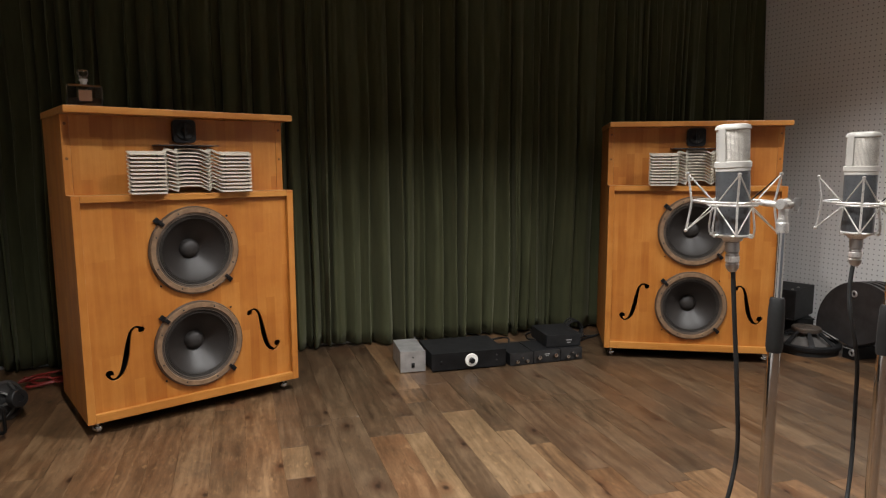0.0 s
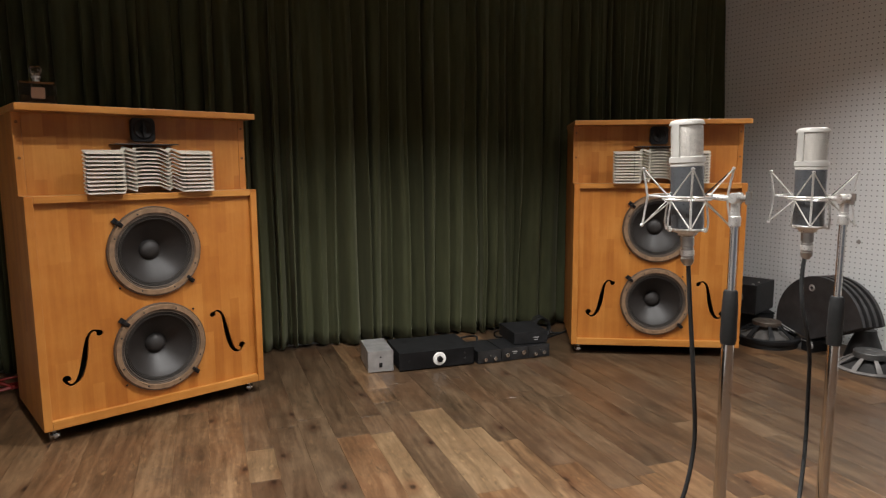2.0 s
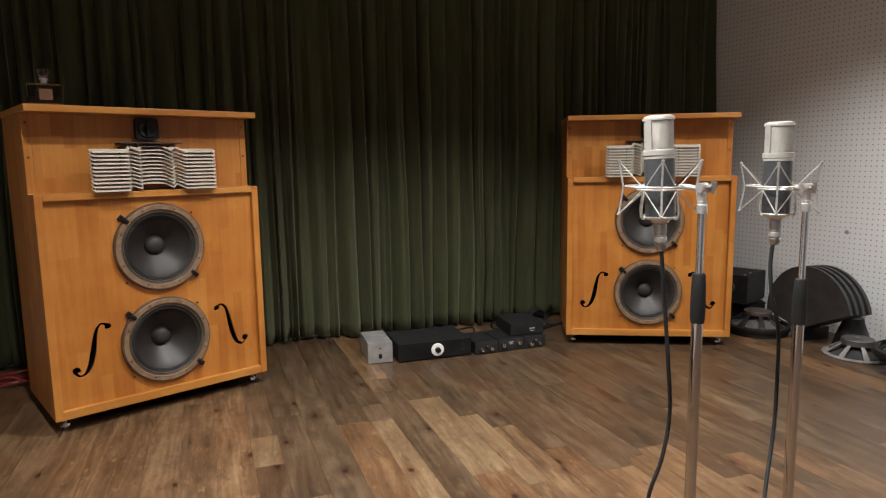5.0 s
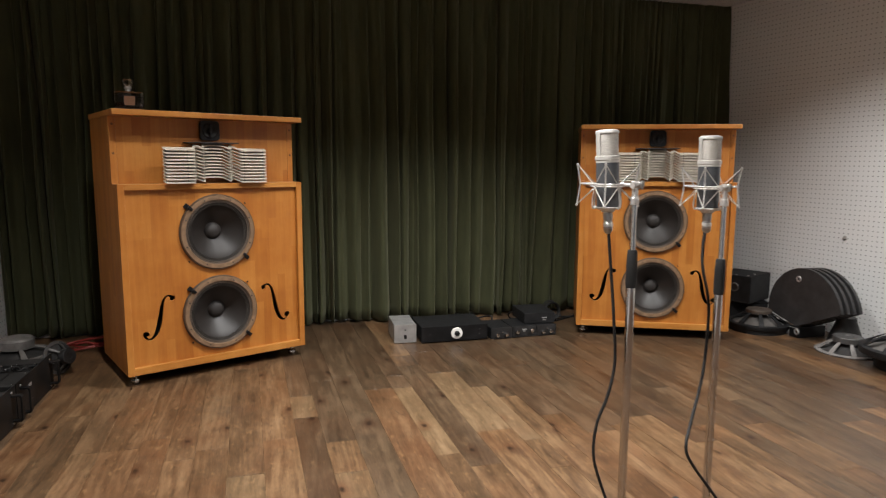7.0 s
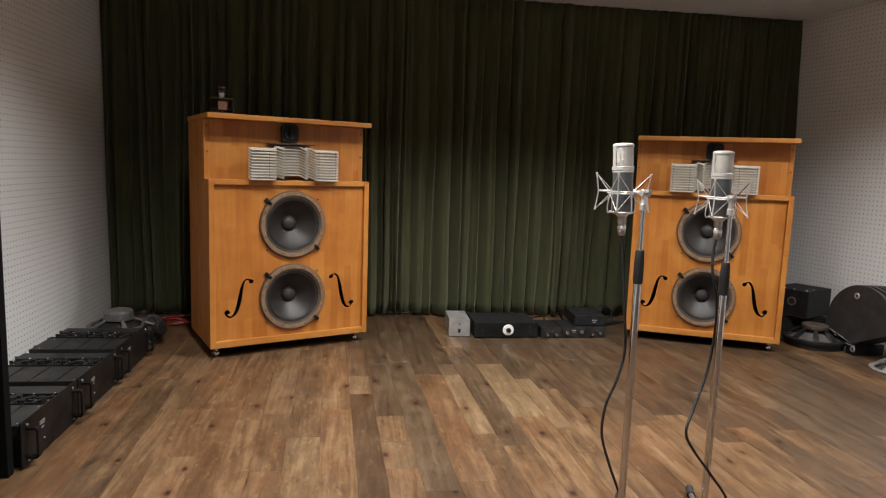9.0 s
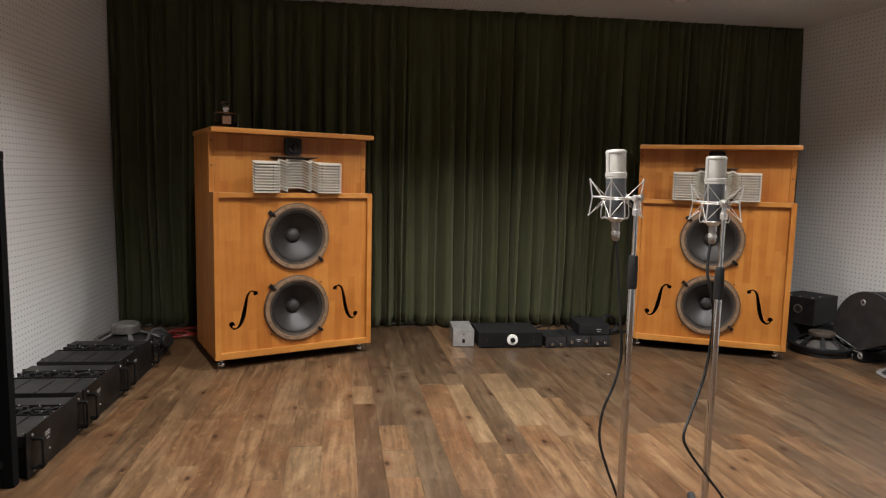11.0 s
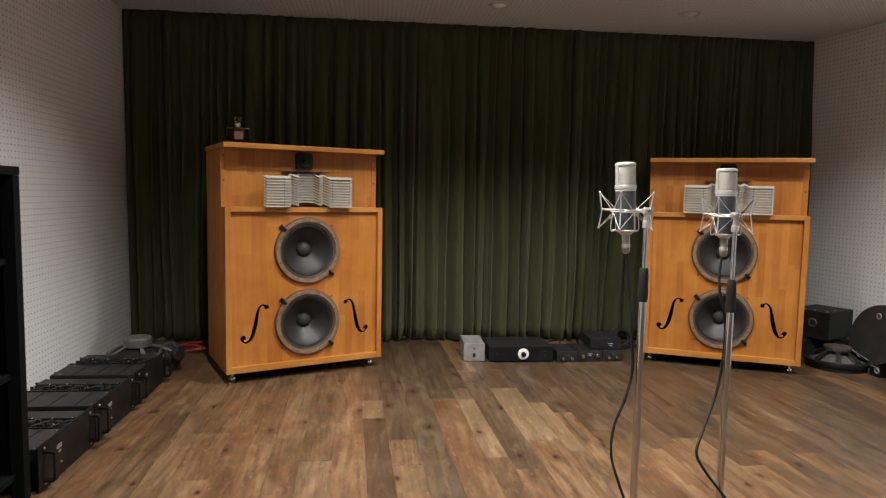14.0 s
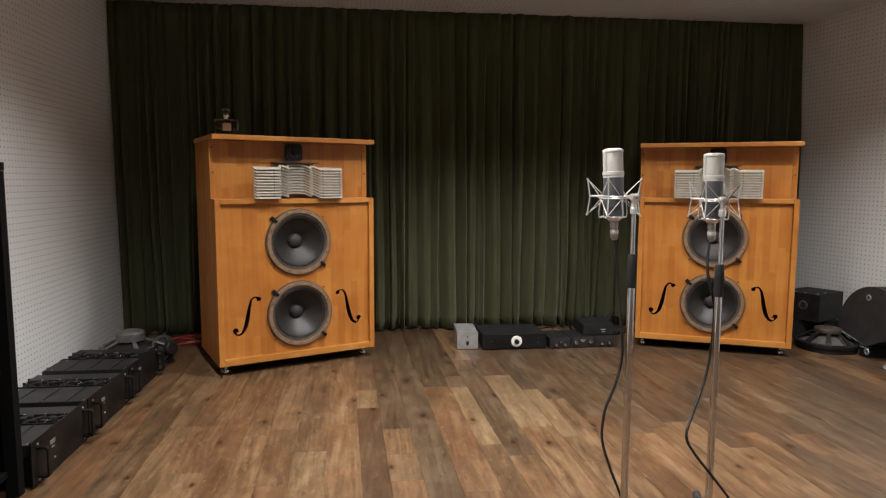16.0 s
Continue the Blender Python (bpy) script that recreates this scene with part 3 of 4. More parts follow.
def slant_lens(parent):
    """Stack of folded plates in front of the treble horn."""
    l = new("slant_plate_lens")
    l.parent = parent
    l["label"] = "stack of cream folded metal lens plates"
    half = [(0.265, -0.035), (0.122, -0.035), (0.098, 0.020), (0.068, -0.024), (0.048, 0.036), (0.026, 0.042), (0.0, 0.044)]
    front = [(-x, y) for x, y in half] + [(x, y) for x, y in half[::-1][1:]]
    z0, dz, slope = 1.0390, 0.0167, 0.34
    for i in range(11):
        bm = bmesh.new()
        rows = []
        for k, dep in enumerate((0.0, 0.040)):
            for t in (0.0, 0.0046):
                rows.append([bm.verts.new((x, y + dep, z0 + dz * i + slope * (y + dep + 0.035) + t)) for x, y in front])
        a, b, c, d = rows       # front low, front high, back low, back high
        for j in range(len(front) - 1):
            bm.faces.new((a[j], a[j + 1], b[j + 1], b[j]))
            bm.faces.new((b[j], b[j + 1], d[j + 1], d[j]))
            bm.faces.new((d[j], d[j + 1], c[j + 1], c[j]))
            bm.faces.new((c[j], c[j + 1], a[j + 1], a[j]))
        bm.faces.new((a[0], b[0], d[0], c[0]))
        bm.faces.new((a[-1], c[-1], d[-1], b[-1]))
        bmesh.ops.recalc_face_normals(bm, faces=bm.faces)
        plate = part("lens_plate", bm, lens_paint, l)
        # Downward faces take the dark colour, which deepens the shade in the gaps
        plate.data.materials.append(plate_shade_m)
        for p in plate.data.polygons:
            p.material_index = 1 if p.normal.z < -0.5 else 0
    for x in (-0.257, 0.257, -0.15, 0.15):
        for y in (-0.008, 0.006):
            rise = slope * (y + 0.035)
            part("spacer_rod", tube([(x, y, z0 + rise - 0.002), (x, y, z0 + dz * 10 + rise + 0.004)], 0.0038, 8), dust_grey, l)
    for side in (-1, 1):
        for y in (-0.022, -0.004):
            bm = bmesh.new()
            for i in range(11):
                zc_ = z0 + dz * i + slope * (y + 0.039) + 0.002
                xs = sorted((side * 0.2652, side * 0.2710))
                add_box(bm, xs[0], xs[1], y, y + 0.008, zc_ - 0.0035, zc_ + 0.0035, 0.0008)
            part("end_comb", bm, lens_paint, l)
    part("horn_mouth", boxm(-0.13, 0.13, 0.1125, 0.116, 1.062, 1.236, 0.0), black_soft, l)
    part("top_plate", boxm(-0.135, 0.135, 0.02, 0.1115, 1.2475, 1.2525, 0.002), dust_grey, l)


def cabinet(m):
    c = thing("loudspeaker_cabinet", m, "tall honey-coloured wooden loudspeaker cabinet with two large woofers", "loudspeaker", "pair of loudspeakers")
    D = 0.56
    side = [(0.0, 0.062), (D, 0.062), (D, 1.374), (0.11, 1.374), (0.11, 1.037), (0.0, 1.037)]
    for s in (-1, 1):
        x0, x1 = (-0.49, -0.458) if s < 0 else (0.458, 0.49)
        part("side_panel", soften(prism(side, (x0, x1), "x"), 0.002), wood_v, c)
    part("top_board", boxm(-0.495, 0.495, -0.008, D + 0.004, 1.3745, 1.403, 0.003), wood_h, c)
    part("shelf_rail", boxm(-0.4575, 0.4575, 0.0005, 0.112, 1.008, 1.0365, 0.002), wood_h, c)
    part("bottom_board", boxm(-0.4575, 0.4575, 0.0005, D, 0.0625, 0.100, 0.002), wood_h, c)
    part("back_panel", boxm(-0.4575, 0.4575, D - 0.02, D - 0.001, 0.1005, 1.374, 0.001), wood_v, c)
    bm = boxm(-0.4575, 0.4575, 0.112, 0.130, 1.0005, 1.374, 0.001)
    part("upper_baffle", bm, wood_v, c)
    rect = [(-0.4575, 0.1005), (0.4575, 0.1005), (0.4575, 1.0075), (-0.4575, 1.0075)]
    bm = sheet([rect, circle(0, 0.774, 0.174), circle(0, 0.333, 0.174), f_hole(False), f_hole(True)], 0.018)
    bmesh.ops.transform(bm, matrix=pose(0, 0.031, 0, 90, 0, 0), verts=bm.verts)
    part("lower_baffle", bm, wood_v, c)
    # Black sheet behind the sound holes, standing in for the unlit inside
    part("hole_shade_backing", boxm(-0.456, 0.456, 0.20, 0.215, 0.101, 1.0, 0), black_soft, c)
    woofer(c, 0, 0.774)
    woofer(c, 0, 0.333)
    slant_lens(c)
    t = new("tweeter")
    t.parent, t.matrix_local = c, pose(0.004, 0.112, 1.316, 90, 0, 0)
    bm = bmesh.new()
    pts = []
    for k in range(4):
        for a in range(0, 91, 18):
            an = math.radians(a + 90 * k)
            cx, cy = (0.032 if k in (0, 3) else -0.032), (0.032 if k in (0, 1) else -0.032)
            pts.append((cx + 0.020 * math.cos(an), cy + 0.020 * math.sin(an)))
    body = soften(prism(pts, (0.0, 0.026), "z"), 0.003)
    part("body", body, black_paint, t)
    part("flare", lathe([(0.043, 0.0265), (0.041, 0.030), (0.036, 0.0322), (0.024, 0.027), (0.016, 0.0265)], 40), black_rubber, t, smooth=True)
    part("phase_plug", lathe([(0.016, 0.026), (0.013, 0.032), (0.006, 0.039), (0.0, 0.041)], 28), black_paint, t, smooth=True)
    part("mouth_bar", boxm(-0.006, 0.006, -0.034, 0.034, 0.0325, 0.041, 0.002), black_paint, t, "upright bar across the mouth")
    for fx in (-0.44, 0.44):
        for fy in (0.08, D - 0.06):
            part("foot", lathe([(0.0, 0.0), (0.016, 0.0), (0.022, 0.006), (0.024, 0.016), (0.020, 0.027), (0.010, 0.033), (0.009, 0.050), (0.026, 0.052), (0.026, 0.0625)], 24, pose(fx, fy, 0)), chrome, c, "small chrome ball foot", smooth=True)
    part("base_batten", boxm(-0.40, 0.40, 0.05, D - 0.05, 0.045, 0.062, 0.002), black_soft, c)
    # plugged screw holes in the sides of the upper opening
    for sx in (-0.474, 0.474):
        for sz in (1.335, 1.19):
            part("dowel", lathe([(0.0, 0.0012), (0.006, 0.001), (0.0065, 0.0)], 12, pose(sx, 0.110, sz, 90, 0, 0)), dowel_m, c)
    return c


cab_a = cabinet(pose(-0.232, 3.205, 0, 0, 0, 23.7))
cab_b = copy_thing(cab_a, pose(2.470, 3.256, 0, 0, 0, -24.4))
cab_a["label"] = "honey wooden loudspeaker cabinet with two woofers, glass bottle on top"
cab_b["label"] = "honey wooden loudspeaker cabinet with two woofers behind microphone stands"


# ---------- bottle on the cabinet ----------
bo = thing("perfume_bottle", pose(-0.621, 3.093, 1.4035, 0, 0, 20), "square clear glass bottle with stopper and peach label", "bottle")
part("glass_body", boxm(-0.066, 0.066, -0.026, 0.026, 0.0, 0.088, 0.011), glass_m, bo)
part("liquid", boxm(-0.057, 0.057, -0.018, 0.018, 0.009, 0.034, 0.007), amber, bo)
part("paper_label", boxm(-0.024, 0.024, -0.0280, -0.0264, 0.020, 0.064, 0.0), label_m, bo)
part("neck", lathe([(0.013, 0.086), (0.012, 0.100), (0.017, 0.101), (0.017, 0.110), (0.0, 0.110)], 24), worn_steel, bo, smooth=True)
part("stopper", soften(lathe([(0.0, 0.1105), (0.012, 0.1105), (0.019, 0.120), (0.024, 0.136), (0.020, 0.146), (0.0, 0.148)], 8), 0.002), glass_m, bo)


# ---------- electronics on the floor between the cabinets ----------
def knob(parent, x, y, z, r, mtl, depth=0.018):
    return part("knob", lathe([(0.0, depth), (r * 0.85, depth), (r, depth - 0.002), (r * 1.05, 0.0)], 24, pose(x, y, z, 90, 0, 0)), mtl, parent, smooth=True)


ps = thing("power_supply_box", pose(0.850, 3.500, 0, 0, 0, -2), "small silver brushed aluminium power supply box on the floor", "power supply")
part("case", boxm(-0.070, 0.070, 0.004, 0.27, 0.006, 0.122, 0.003), silver, ps)
part("front_plate", boxm(-0.072, 0.072, 0.0, 0.0038, 0.004, 0.124, 0.0015), silver, ps)
sw = part("rocker_switch", boxm(-0.009, 0.009, -0.004, 0.002, 0.030, 0.056, 0.0015), black_paint, ps)
part("toggle", boxm(-0.006, 0.006, -0.007, -0.003, 0.043, 0.053, 0.001), dust_grey, sw)
part("indicator", lathe([(0.0, 0.003), (0.004, 0.002), (0.005, 0.0)], 12, pose(0, 0.0, 0.088, 90, 0, 0)), dust_grey, ps)
for fx in (-0.055, 0.055):
    for fy in (0.03, 0.24):
        part("rubber_foot", lathe([(0.0, 0.0), (0.01, 0.0), (0.009, 0.0065), (0.0, 0.0065)], 12, pose(fx, fy, 0)), black_rubber, ps)

pa = thing("preamplifier", pose(1.170, 3.462, 0, 0, 0, 0), "wide black preamplifier with a large white dial ring", "amplifier")
part("case", boxm(-0.218, 0.218, 0.006, 0.32, 0.010, 0.105, 0.003), black_soft, pa)
part("front_plate", boxm(-0.222, 0.222, 0.0, 0.0058, 0.008, 0.107, 0.002), black_paint, pa)
part("dial_ring", lathe([(0.017, 0.004), (0.017, 0.007), (0.036, 0.007), (0.038, 0.004), (0.038, 0.0), (0.017, 0.0)], 48, pose(0.012, -0.0002, 0.058, 90, 0, 0), close=True), white_dial, pa, smooth=True)
knob(pa, 0.012, -0.001, 0.058, 0.016, black_paint, 0.024)
for kx, kz in ((-0.165, 0.058), (0.165, 0.075), (0.165, 0.045)):
    part("button", lathe([(0.0, 0.006), (0.005, 0.006), (0.006, 0.0)], 14, pose(kx, 0, kz, 90, 0, 0)), dust_grey, pa)
for fx in (-0.19, 0.19):
    for fy in (0.04, 0.28):
        part("rubber_foot", lathe([(0.0, 0.0), (0.014, 0.0), (0.013, 0.0105), (0.0, 0.0105)], 12, pose(fx, fy, 0)), black_rubber, pa)


def small_unit(x0, x1, y, knobs, label, prints):
    cx, w = (x0 + x1) / 2, (x1 - x0) / 2
    u = thing("phono_preamplifier", pose(cx, y, 0, 0, 0, 1.5), label, "amplifier", "small black preamplifiers")
    part("case", boxm(-w, w, 0.004, 0.23, 0.005, 0.075, 0.002), black_soft, u)
    part("front_plate", boxm(-w - 0.001, w + 0.001, 0.0, 0.0038, 0.004, 0.077, 0.001), dust_grey, u)
    for kx, kz, r in knobs:
        kb = knob(u, kx, 0.0, kz, r, chrome)
        part("pointer", boxm(kx - 0.0012, kx + 0.0012, -0.0192, -0.0178, kz, kz + r * 0.8, 0), black_paint, kb)
    for kx, kz in prints:
        part("print_bar", boxm(kx - 0.016, kx + 0.016, -0.0006, 0.0, kz - 0.003, kz + 0.003, 0), print_m, u)
        part("print_bar", boxm(kx - 0.010, kx + 0.010, -0.0006, 0.0, kz - 0.013, kz - 0.009, 0), print_m, u)
    for fx in (-w + 0.015, w - 0.015):
        for fy in (0.03, 0.2):
            part("rubber_foot", lathe([(0.0, 0.0), (0.007, 0.0), (0.007, 0.0055), (0.0, 0.0055)], 10, pose(fx, fy, 0)), black_rubber, u)
    return u


small_unit(1.415, 1.560, 3.452, [(-0.030, 0.028, 0.011), (0.032, 0.028, 0.011), (0.0, 0.052, 0.005)], "small black phono preamplifier with two silver knobs", [])
small_unit(1.566, 1.735, 3.458, [(-0.052, 0.040, 0.013), (0.052, 0.046, 0.013)], "small black phono preamplifier with silver knobs and printed panel", [(0.0, 0.055)])
small_unit(1.741, 1.880, 3.464, [(-0.026, 0.028, 0.011), (0.030, 0.032, 0.011), (0.0, 0.055, 0.005)], "small black phono preamplifier with two silver knobs beside its twin", [])
tb = thing("top_power_unit", pose(1.775, 3.500, 0.0775, 0, 0, -3), "plain black metal unit resting on the small preamplifiers", "power supply")
part("case", boxm(-0.108, 0.108, 0.0, 0.26, 0.001, 0.074, 0.003), black_soft, tb)
part("print_bar", boxm(0.016, 0.052, -0.0008, 0.0, 0.036, 0.042, 0), print_m, tb)
part("print_bar", boxm(0.022, 0.046, -0.0008, 0.0, 0.022, 0.027, 0), print_m, tb)

# cables behind the electronics
for k, pts in enumerate([
    [(1.05, 3.785, 0.05), (1.12, 3.86, 0.02), (1.3, 3.9, 0.008), (1.48, 3.87, 0.05), (1.52, 3.76, 0.08), (1.50, 3.70, 0.05)],
    [(0.85, 3.775, 0.05), (0.87, 3.85, 0.02), (1.0, 3.91, 0.007), (1.2, 3.93, 0.007), (1.25, 3.84, 0.03), (1.23, 3.785, 0.05)],
    [(1.70, 3.765, 0.11), (1.68, 3.84, 0.07), (1.75, 3.93, 0.009), (1.95, 3.95, 0.008), (2.2, 3.9, 0.008)],
    [(1.85, 3.70, 0.04), (1.92, 3.76, 0.01), (2.02, 3.80, 0.007), (2.12, 3.86, 0.007), (2.3, 3.95, 0.007)],
]):
    cb = part("signal_cable", tube(smooth_path(pts, 10), 0.006, 8), black_rubber, smooth=True)
    tagged(cb, "thin black signal cable behind the floor electronics", "cable", "signal cables")


pts = []
for q in range(120):
    a = 2 * math.pi * q / 20
    rr = 0.058 + 0.007 * math.sin(q * 0.37)
    pts.append((2.035 + rr * math.cos(a), 3.925 - 0.0028 * q / 6 * 1.6 + 0.012 * math.sin(a), 0.068 + rr * math.sin(a)))
coil = part("cable_coil", tube(pts, 0.0045, 7), black_rubber, smooth=True)
tagged(coil, "coil of black cable leaning on the curtain hem", "cable")

# ---------- microphones on stands ----------
def microphone(x, y, top, turn, pole, label, lean=0.0):
    """The microphone in its spider mount; its height is given by its top."""
    z0 = top - 0.21
    mt = Matrix.Translation((x, y, top)) @ Matrix.Rotation(radians(-lean), 4, Vector((0.54, 0.84, 0.0))) @ pose(0, 0, -0.21 * 0.965, 0, 0, turn) @ Matrix.Diagonal((1, 1, 0.965, 1))
    mic = thing("studio_microphone", mt, label, "microphone", "pair of microphones")
    R = 0.0312
    RB = 0.0291
    part("body", lathe([(0.0, 0.0), (RB - 0.006, 0.0), (RB - 0.001, 0.003), (RB, 0.008), (RB, 0.1225), (0.0, 0.1225)], 48), slate, mic, "slate-blue enamel body", smooth=True)
    part("collar", lathe([(RB, 0.1222), (RB + 0.0008, 0.1228), (RB + 0.0008, 0.1265), (RB + 0.0002, 0.128), (R + 0.0004, 0.130), (R + 0.0004, 0.1395), (R - 0.002, 0.141)], 48), cream, mic, "cream collar", smooth=True)
    part("grille", lathe([(R - 0.003, 0.141), (R - 0.003, 0.196), (R - 0.005, 0.202)], 48), grille_m, mic, "woven metal grille", smooth=True)
    part("cap", lathe([(R - 0.004, 0.199), (R - 0.0006, 0.1995), (R - 0.0004, 0.203), (R - 0.003, 0.2075), (R - 0.010, 0.2098), (0.0, 0.2105)], 48), cream, mic, "cream rounded cap", smooth=True)
    for a in (0, 180):
        bm = bmesh.new()
        for s in range(7):
            an = radians(a - 14 + 28 * s / 6)
            p0 = Vector(((R - 0.0035) * math.cos(an), (R - 0.0035) * math.sin(an), 0))
            p1 = Vector(((R - 0.0002) * math.cos(an), (R - 0.0002) * math.sin(an), 0))
            for q in (p0, p1):
                for z in (0.140, 0.2005):
                    bm.verts.new((q.x, q.y, z))
        bm.verts.ensure_lookup_table()
        v = bm.verts
        for s in range(6):
            i, j = 4 * s, 4 * (s + 1)
            bm.faces.new((v[i + 2], v[j + 2], v[j + 3], v[i + 3]))
        bm.faces.new((v[0], v[2], v[3], v[1]))
        bm.faces.new((v[24], v[25], v[27], v[26]))
        part("grille_bar", bm, cream, mic, smooth=True)
    part("base_taper", lathe([(RB - 0.002, 0.0), (RB - 0.003, -0.002), (RB - 0.009, -0.004), (0.0175, -0.0055), (0.0165, -0.0095), (0.0125, -0.0105), (0.0, -0.0105)], 40), mount_m, mic, smooth=True)
    plug = part("plug", lathe([(0.0100, -0.0105), (0.0122, -0.012), (0.0122, -0.030), (0.0105, -0.0315), (0.0105, -0.0345), (0.0116, -0.0355), (0.0112, -0.053), (0.0122, -0.054), (0.0112, -0.062), (0.0062, -0.069), (0.0, -0.069)], 28), worn_steel, mic, "worn steel cable plug", smooth=True)
    part("knurled_band", lathe([(0.0118, -0.0385), (0.0126, -0.0395), (0.0126, -0.0485), (0.0118, -0.0495)], 28), mount_m, plug)
    # spider mount
    sp = thing("spider_mount", pose(x + 0.005, y - 0.003, z0 + 0.009, 0, 0, turn), "silvery wire spider shock mount with elastic bands", "shock mount", "pair of shock mounts")
    zr = 0.062
    part("outer_ring", tube(ring_points(0.066, zr, 48), 0.0024, 8, closed=True), mount_m, sp, smooth=True)
    part("inner_ring", tube(ring_points(0.042, zr - 0.006, 40), 0.0020, 8, closed=True), mount_m, sp, smooth=True)
    part("lower_ring", tube(ring_points(0.034, 0.001, 36), 0.0024, 8, closed=True), mount_m, sp, smooth=True)
    for k in range(4):
        a = radians(90 * k + 45)
        ca, sa = math.cos(a), math.sin(a)
        pts = smooth_path([(0.078 * ca, 0.078 * sa, zr + 0.050), (0.0715 * ca, 0.0715 * sa, zr + 0.010), (0.070 * ca, 0.070 * sa, zr - 0.006), (0.0775 * ca, 0.0775 * sa, zr - 0.056)], 6)
        st = part("stay", tube(pts, 0.0020, 8), mount_m, sp, smooth=True)
        for zz in (0.050, -0.056):
            part("tip", lathe([(0.0, -0.0035), (0.0034, -0.001), (0.0034, 0.002), (0.0, 0.0035)], 10, pose(0.078 * ca, 0.078 * sa, zr + zz)), mount_m, st, smooth=True)
            for b in (a - radians(42), a + radians(42)):
                e = (0.043 * math.cos(b), 0.043 * math.sin(b), zr - 0.006 + (0.004 if zz > 0 else -0.004))
                part("elastic_band", tube([(0.078 * ca, 0.078 * sa, zr + zz), e], 0.0013, 6), black_rubber if k == 3 and zz > 0 and b > a else cream, sp)
    for k in range(4):
        a = radians(90 * k)
        ca, sa = math.cos(a), math.sin(a)
        pts = smooth_path([(0.042 * ca, 0.042 * sa, zr - 0.006), (0.048 * ca, 0.048 * sa, 0.020), (0.0475 * ca, 0.0475 * sa, 0.005), (0.044 * ca, 0.044 * sa, -0.001), (0.034 * ca, 0.034 * sa, 0.001)], 6)
        part("cage_wire", tube(pts, 0.0018, 8), mount_m, sp, smooth=True)
    # stand with its clamp
    px, py, kt = pole
    s = thing("microphone_stand", pose(px, py, 0), "chrome microphone stand with black clutch grip and tripod base", "microphone stand", "pair of microphone stands")
    zc = z0 + 0.009 + zr
    v = Vector((x - px, y - py, 0))
    d = v.length
    u = v.normalized()
    mm = pose(0, 0, 0, 0, 0, math.degrees(math.atan2(u.y, u.x)))
    sa_ = part("swivel_arm", tube([(0, 0, zc - 0.002), (u.x * (d - 0.064), u.y * (d - 0.064), zc)], 0.0048, 12), mount_m, s, smooth=True)
    bm = bmesh.new()
    add_box(bm, -0.0065, 0.0065, -0.0055, 0.0055, zc - 0.026, zc + 0.006, 0.002, mm)
    lathe([(0.0, -0.011), (0.0085, -0.011), (0.0095, -0.009), (0.0095, 0.009), (0.0085, 0.011), (0.0, 0.011)], 24, mm @ pose(0.0, 0, zc, 90, 0, 0), bm)
    part("joint", bm, mount_m, s, smooth=True)
    bm = bmesh.new()
    for q in range(10):
        add_box(bm, 0.0088, 0.0108, -0.0012, 0.0012, 0.0095, 0.0125, 0.0004, mm @ pose(0.0, 0, zc, 90, 0, 0) @ pose(0, 0, 0, 0, 0, 36 * q))
    lathe([(0.0, 0.0135), (0.004, 0.0135), (0.0045, 0.0125), (0.0095, 0.0125), (0.0095, 0.0112), (0.0, 0.0112)], 24, mm @ pose(0.0, 0, zc, 90, 0, 0), bm)
    part("toothed_washer", bm, worn_steel, s)
    bm = tube([mm @ Vector((-0.006, 0, zc)), mm @ Vector((-0.019, 0, zc + 0.001))], 0.0042, 12)
    add_box(bm, -0.029, -0.018, -0.0014, 0.0014, zc - 0.002, zc + 0.012, 0.001, mm)
    add_box(bm, -0.026, -0.018, -0.0014, 0.0014, zc - 0.010, zc + 0.002, 0.001, mm)
    part("wing_knob", bm, worn_steel, s)
    part("thread_collar", lathe([(0.0, zc - 0.048), (0.0098, zc - 0.048), (0.0102, zc - 0.046), (0.0102, zc - 0.032), (0.0085, zc - 0.030), (0.0085, zc - 0.025), (0.0, zc - 0.025)], 24), mount_m, s, smooth=True)
    part("upper_tube", lathe([(0.0, kt - 0.01), (0.0066, kt - 0.01), (0.0066, zc - 0.045), (0.0, zc - 0.045)], 24), chrome, s, smooth=True)
    part("clutch_grip", lathe([(0.0, kt - 0.096), (0.0125, kt - 0.096), (0.0140, kt - 0.086), (0.0135, kt - 0.03), (0.0122, kt - 0.004), (0.0105, kt), (0.0, kt)], 28), black_rubber, s, "black rubber grip", smooth=True)
    part("lower_tube", lathe([(0.0, 0.06), (0.0108, 0.06), (0.0108, kt - 0.095), (0.0, kt - 0.095)], 28), chrome, s, smooth=True)
    part("hub", lathe([(0.0, 0.055), (0.022, 0.057), (0.026, 0.07), (0.026, 0.115), (0.018, 0.128), (0.0, 0.128)], 24), black_paint, s, "black base hub", smooth=True)
    for k in range(3):
        a = radians(66 + 120 * k)
        leg = part("leg", tube([(0.022 * math.cos(a), 0.022 * math.sin(a), 0.095), (0.335 * math.cos(a), 0.335 * math.sin(a), 0.016)], 0.0085, 12), worn_steel, s, smooth=True)
        part("rubber_foot", tube([(0.315 * math.cos(a), 0.315 * math.sin(a), 0.019), (0.375 * math.cos(a), 0.375 * math.sin(a), 0.0155)], 0.0145, 12), black_rubber, leg, smooth=True)
        part("wing_screw", boxm(-0.008, 0.008, -0.002, 0.002, 0.0, 0.012, 0.001), chrome, s).matrix_local = pose(0.03 * math.cos(a + 1), 0.03 * math.sin(a + 1), 0.10, 0, 0, math.degrees(a))


microphone(0.890, 1.075, 1.238, 12, (0.917, 0.974, 0.938), "slate and cream large studio microphone hanging in a spider mount", 2.6)
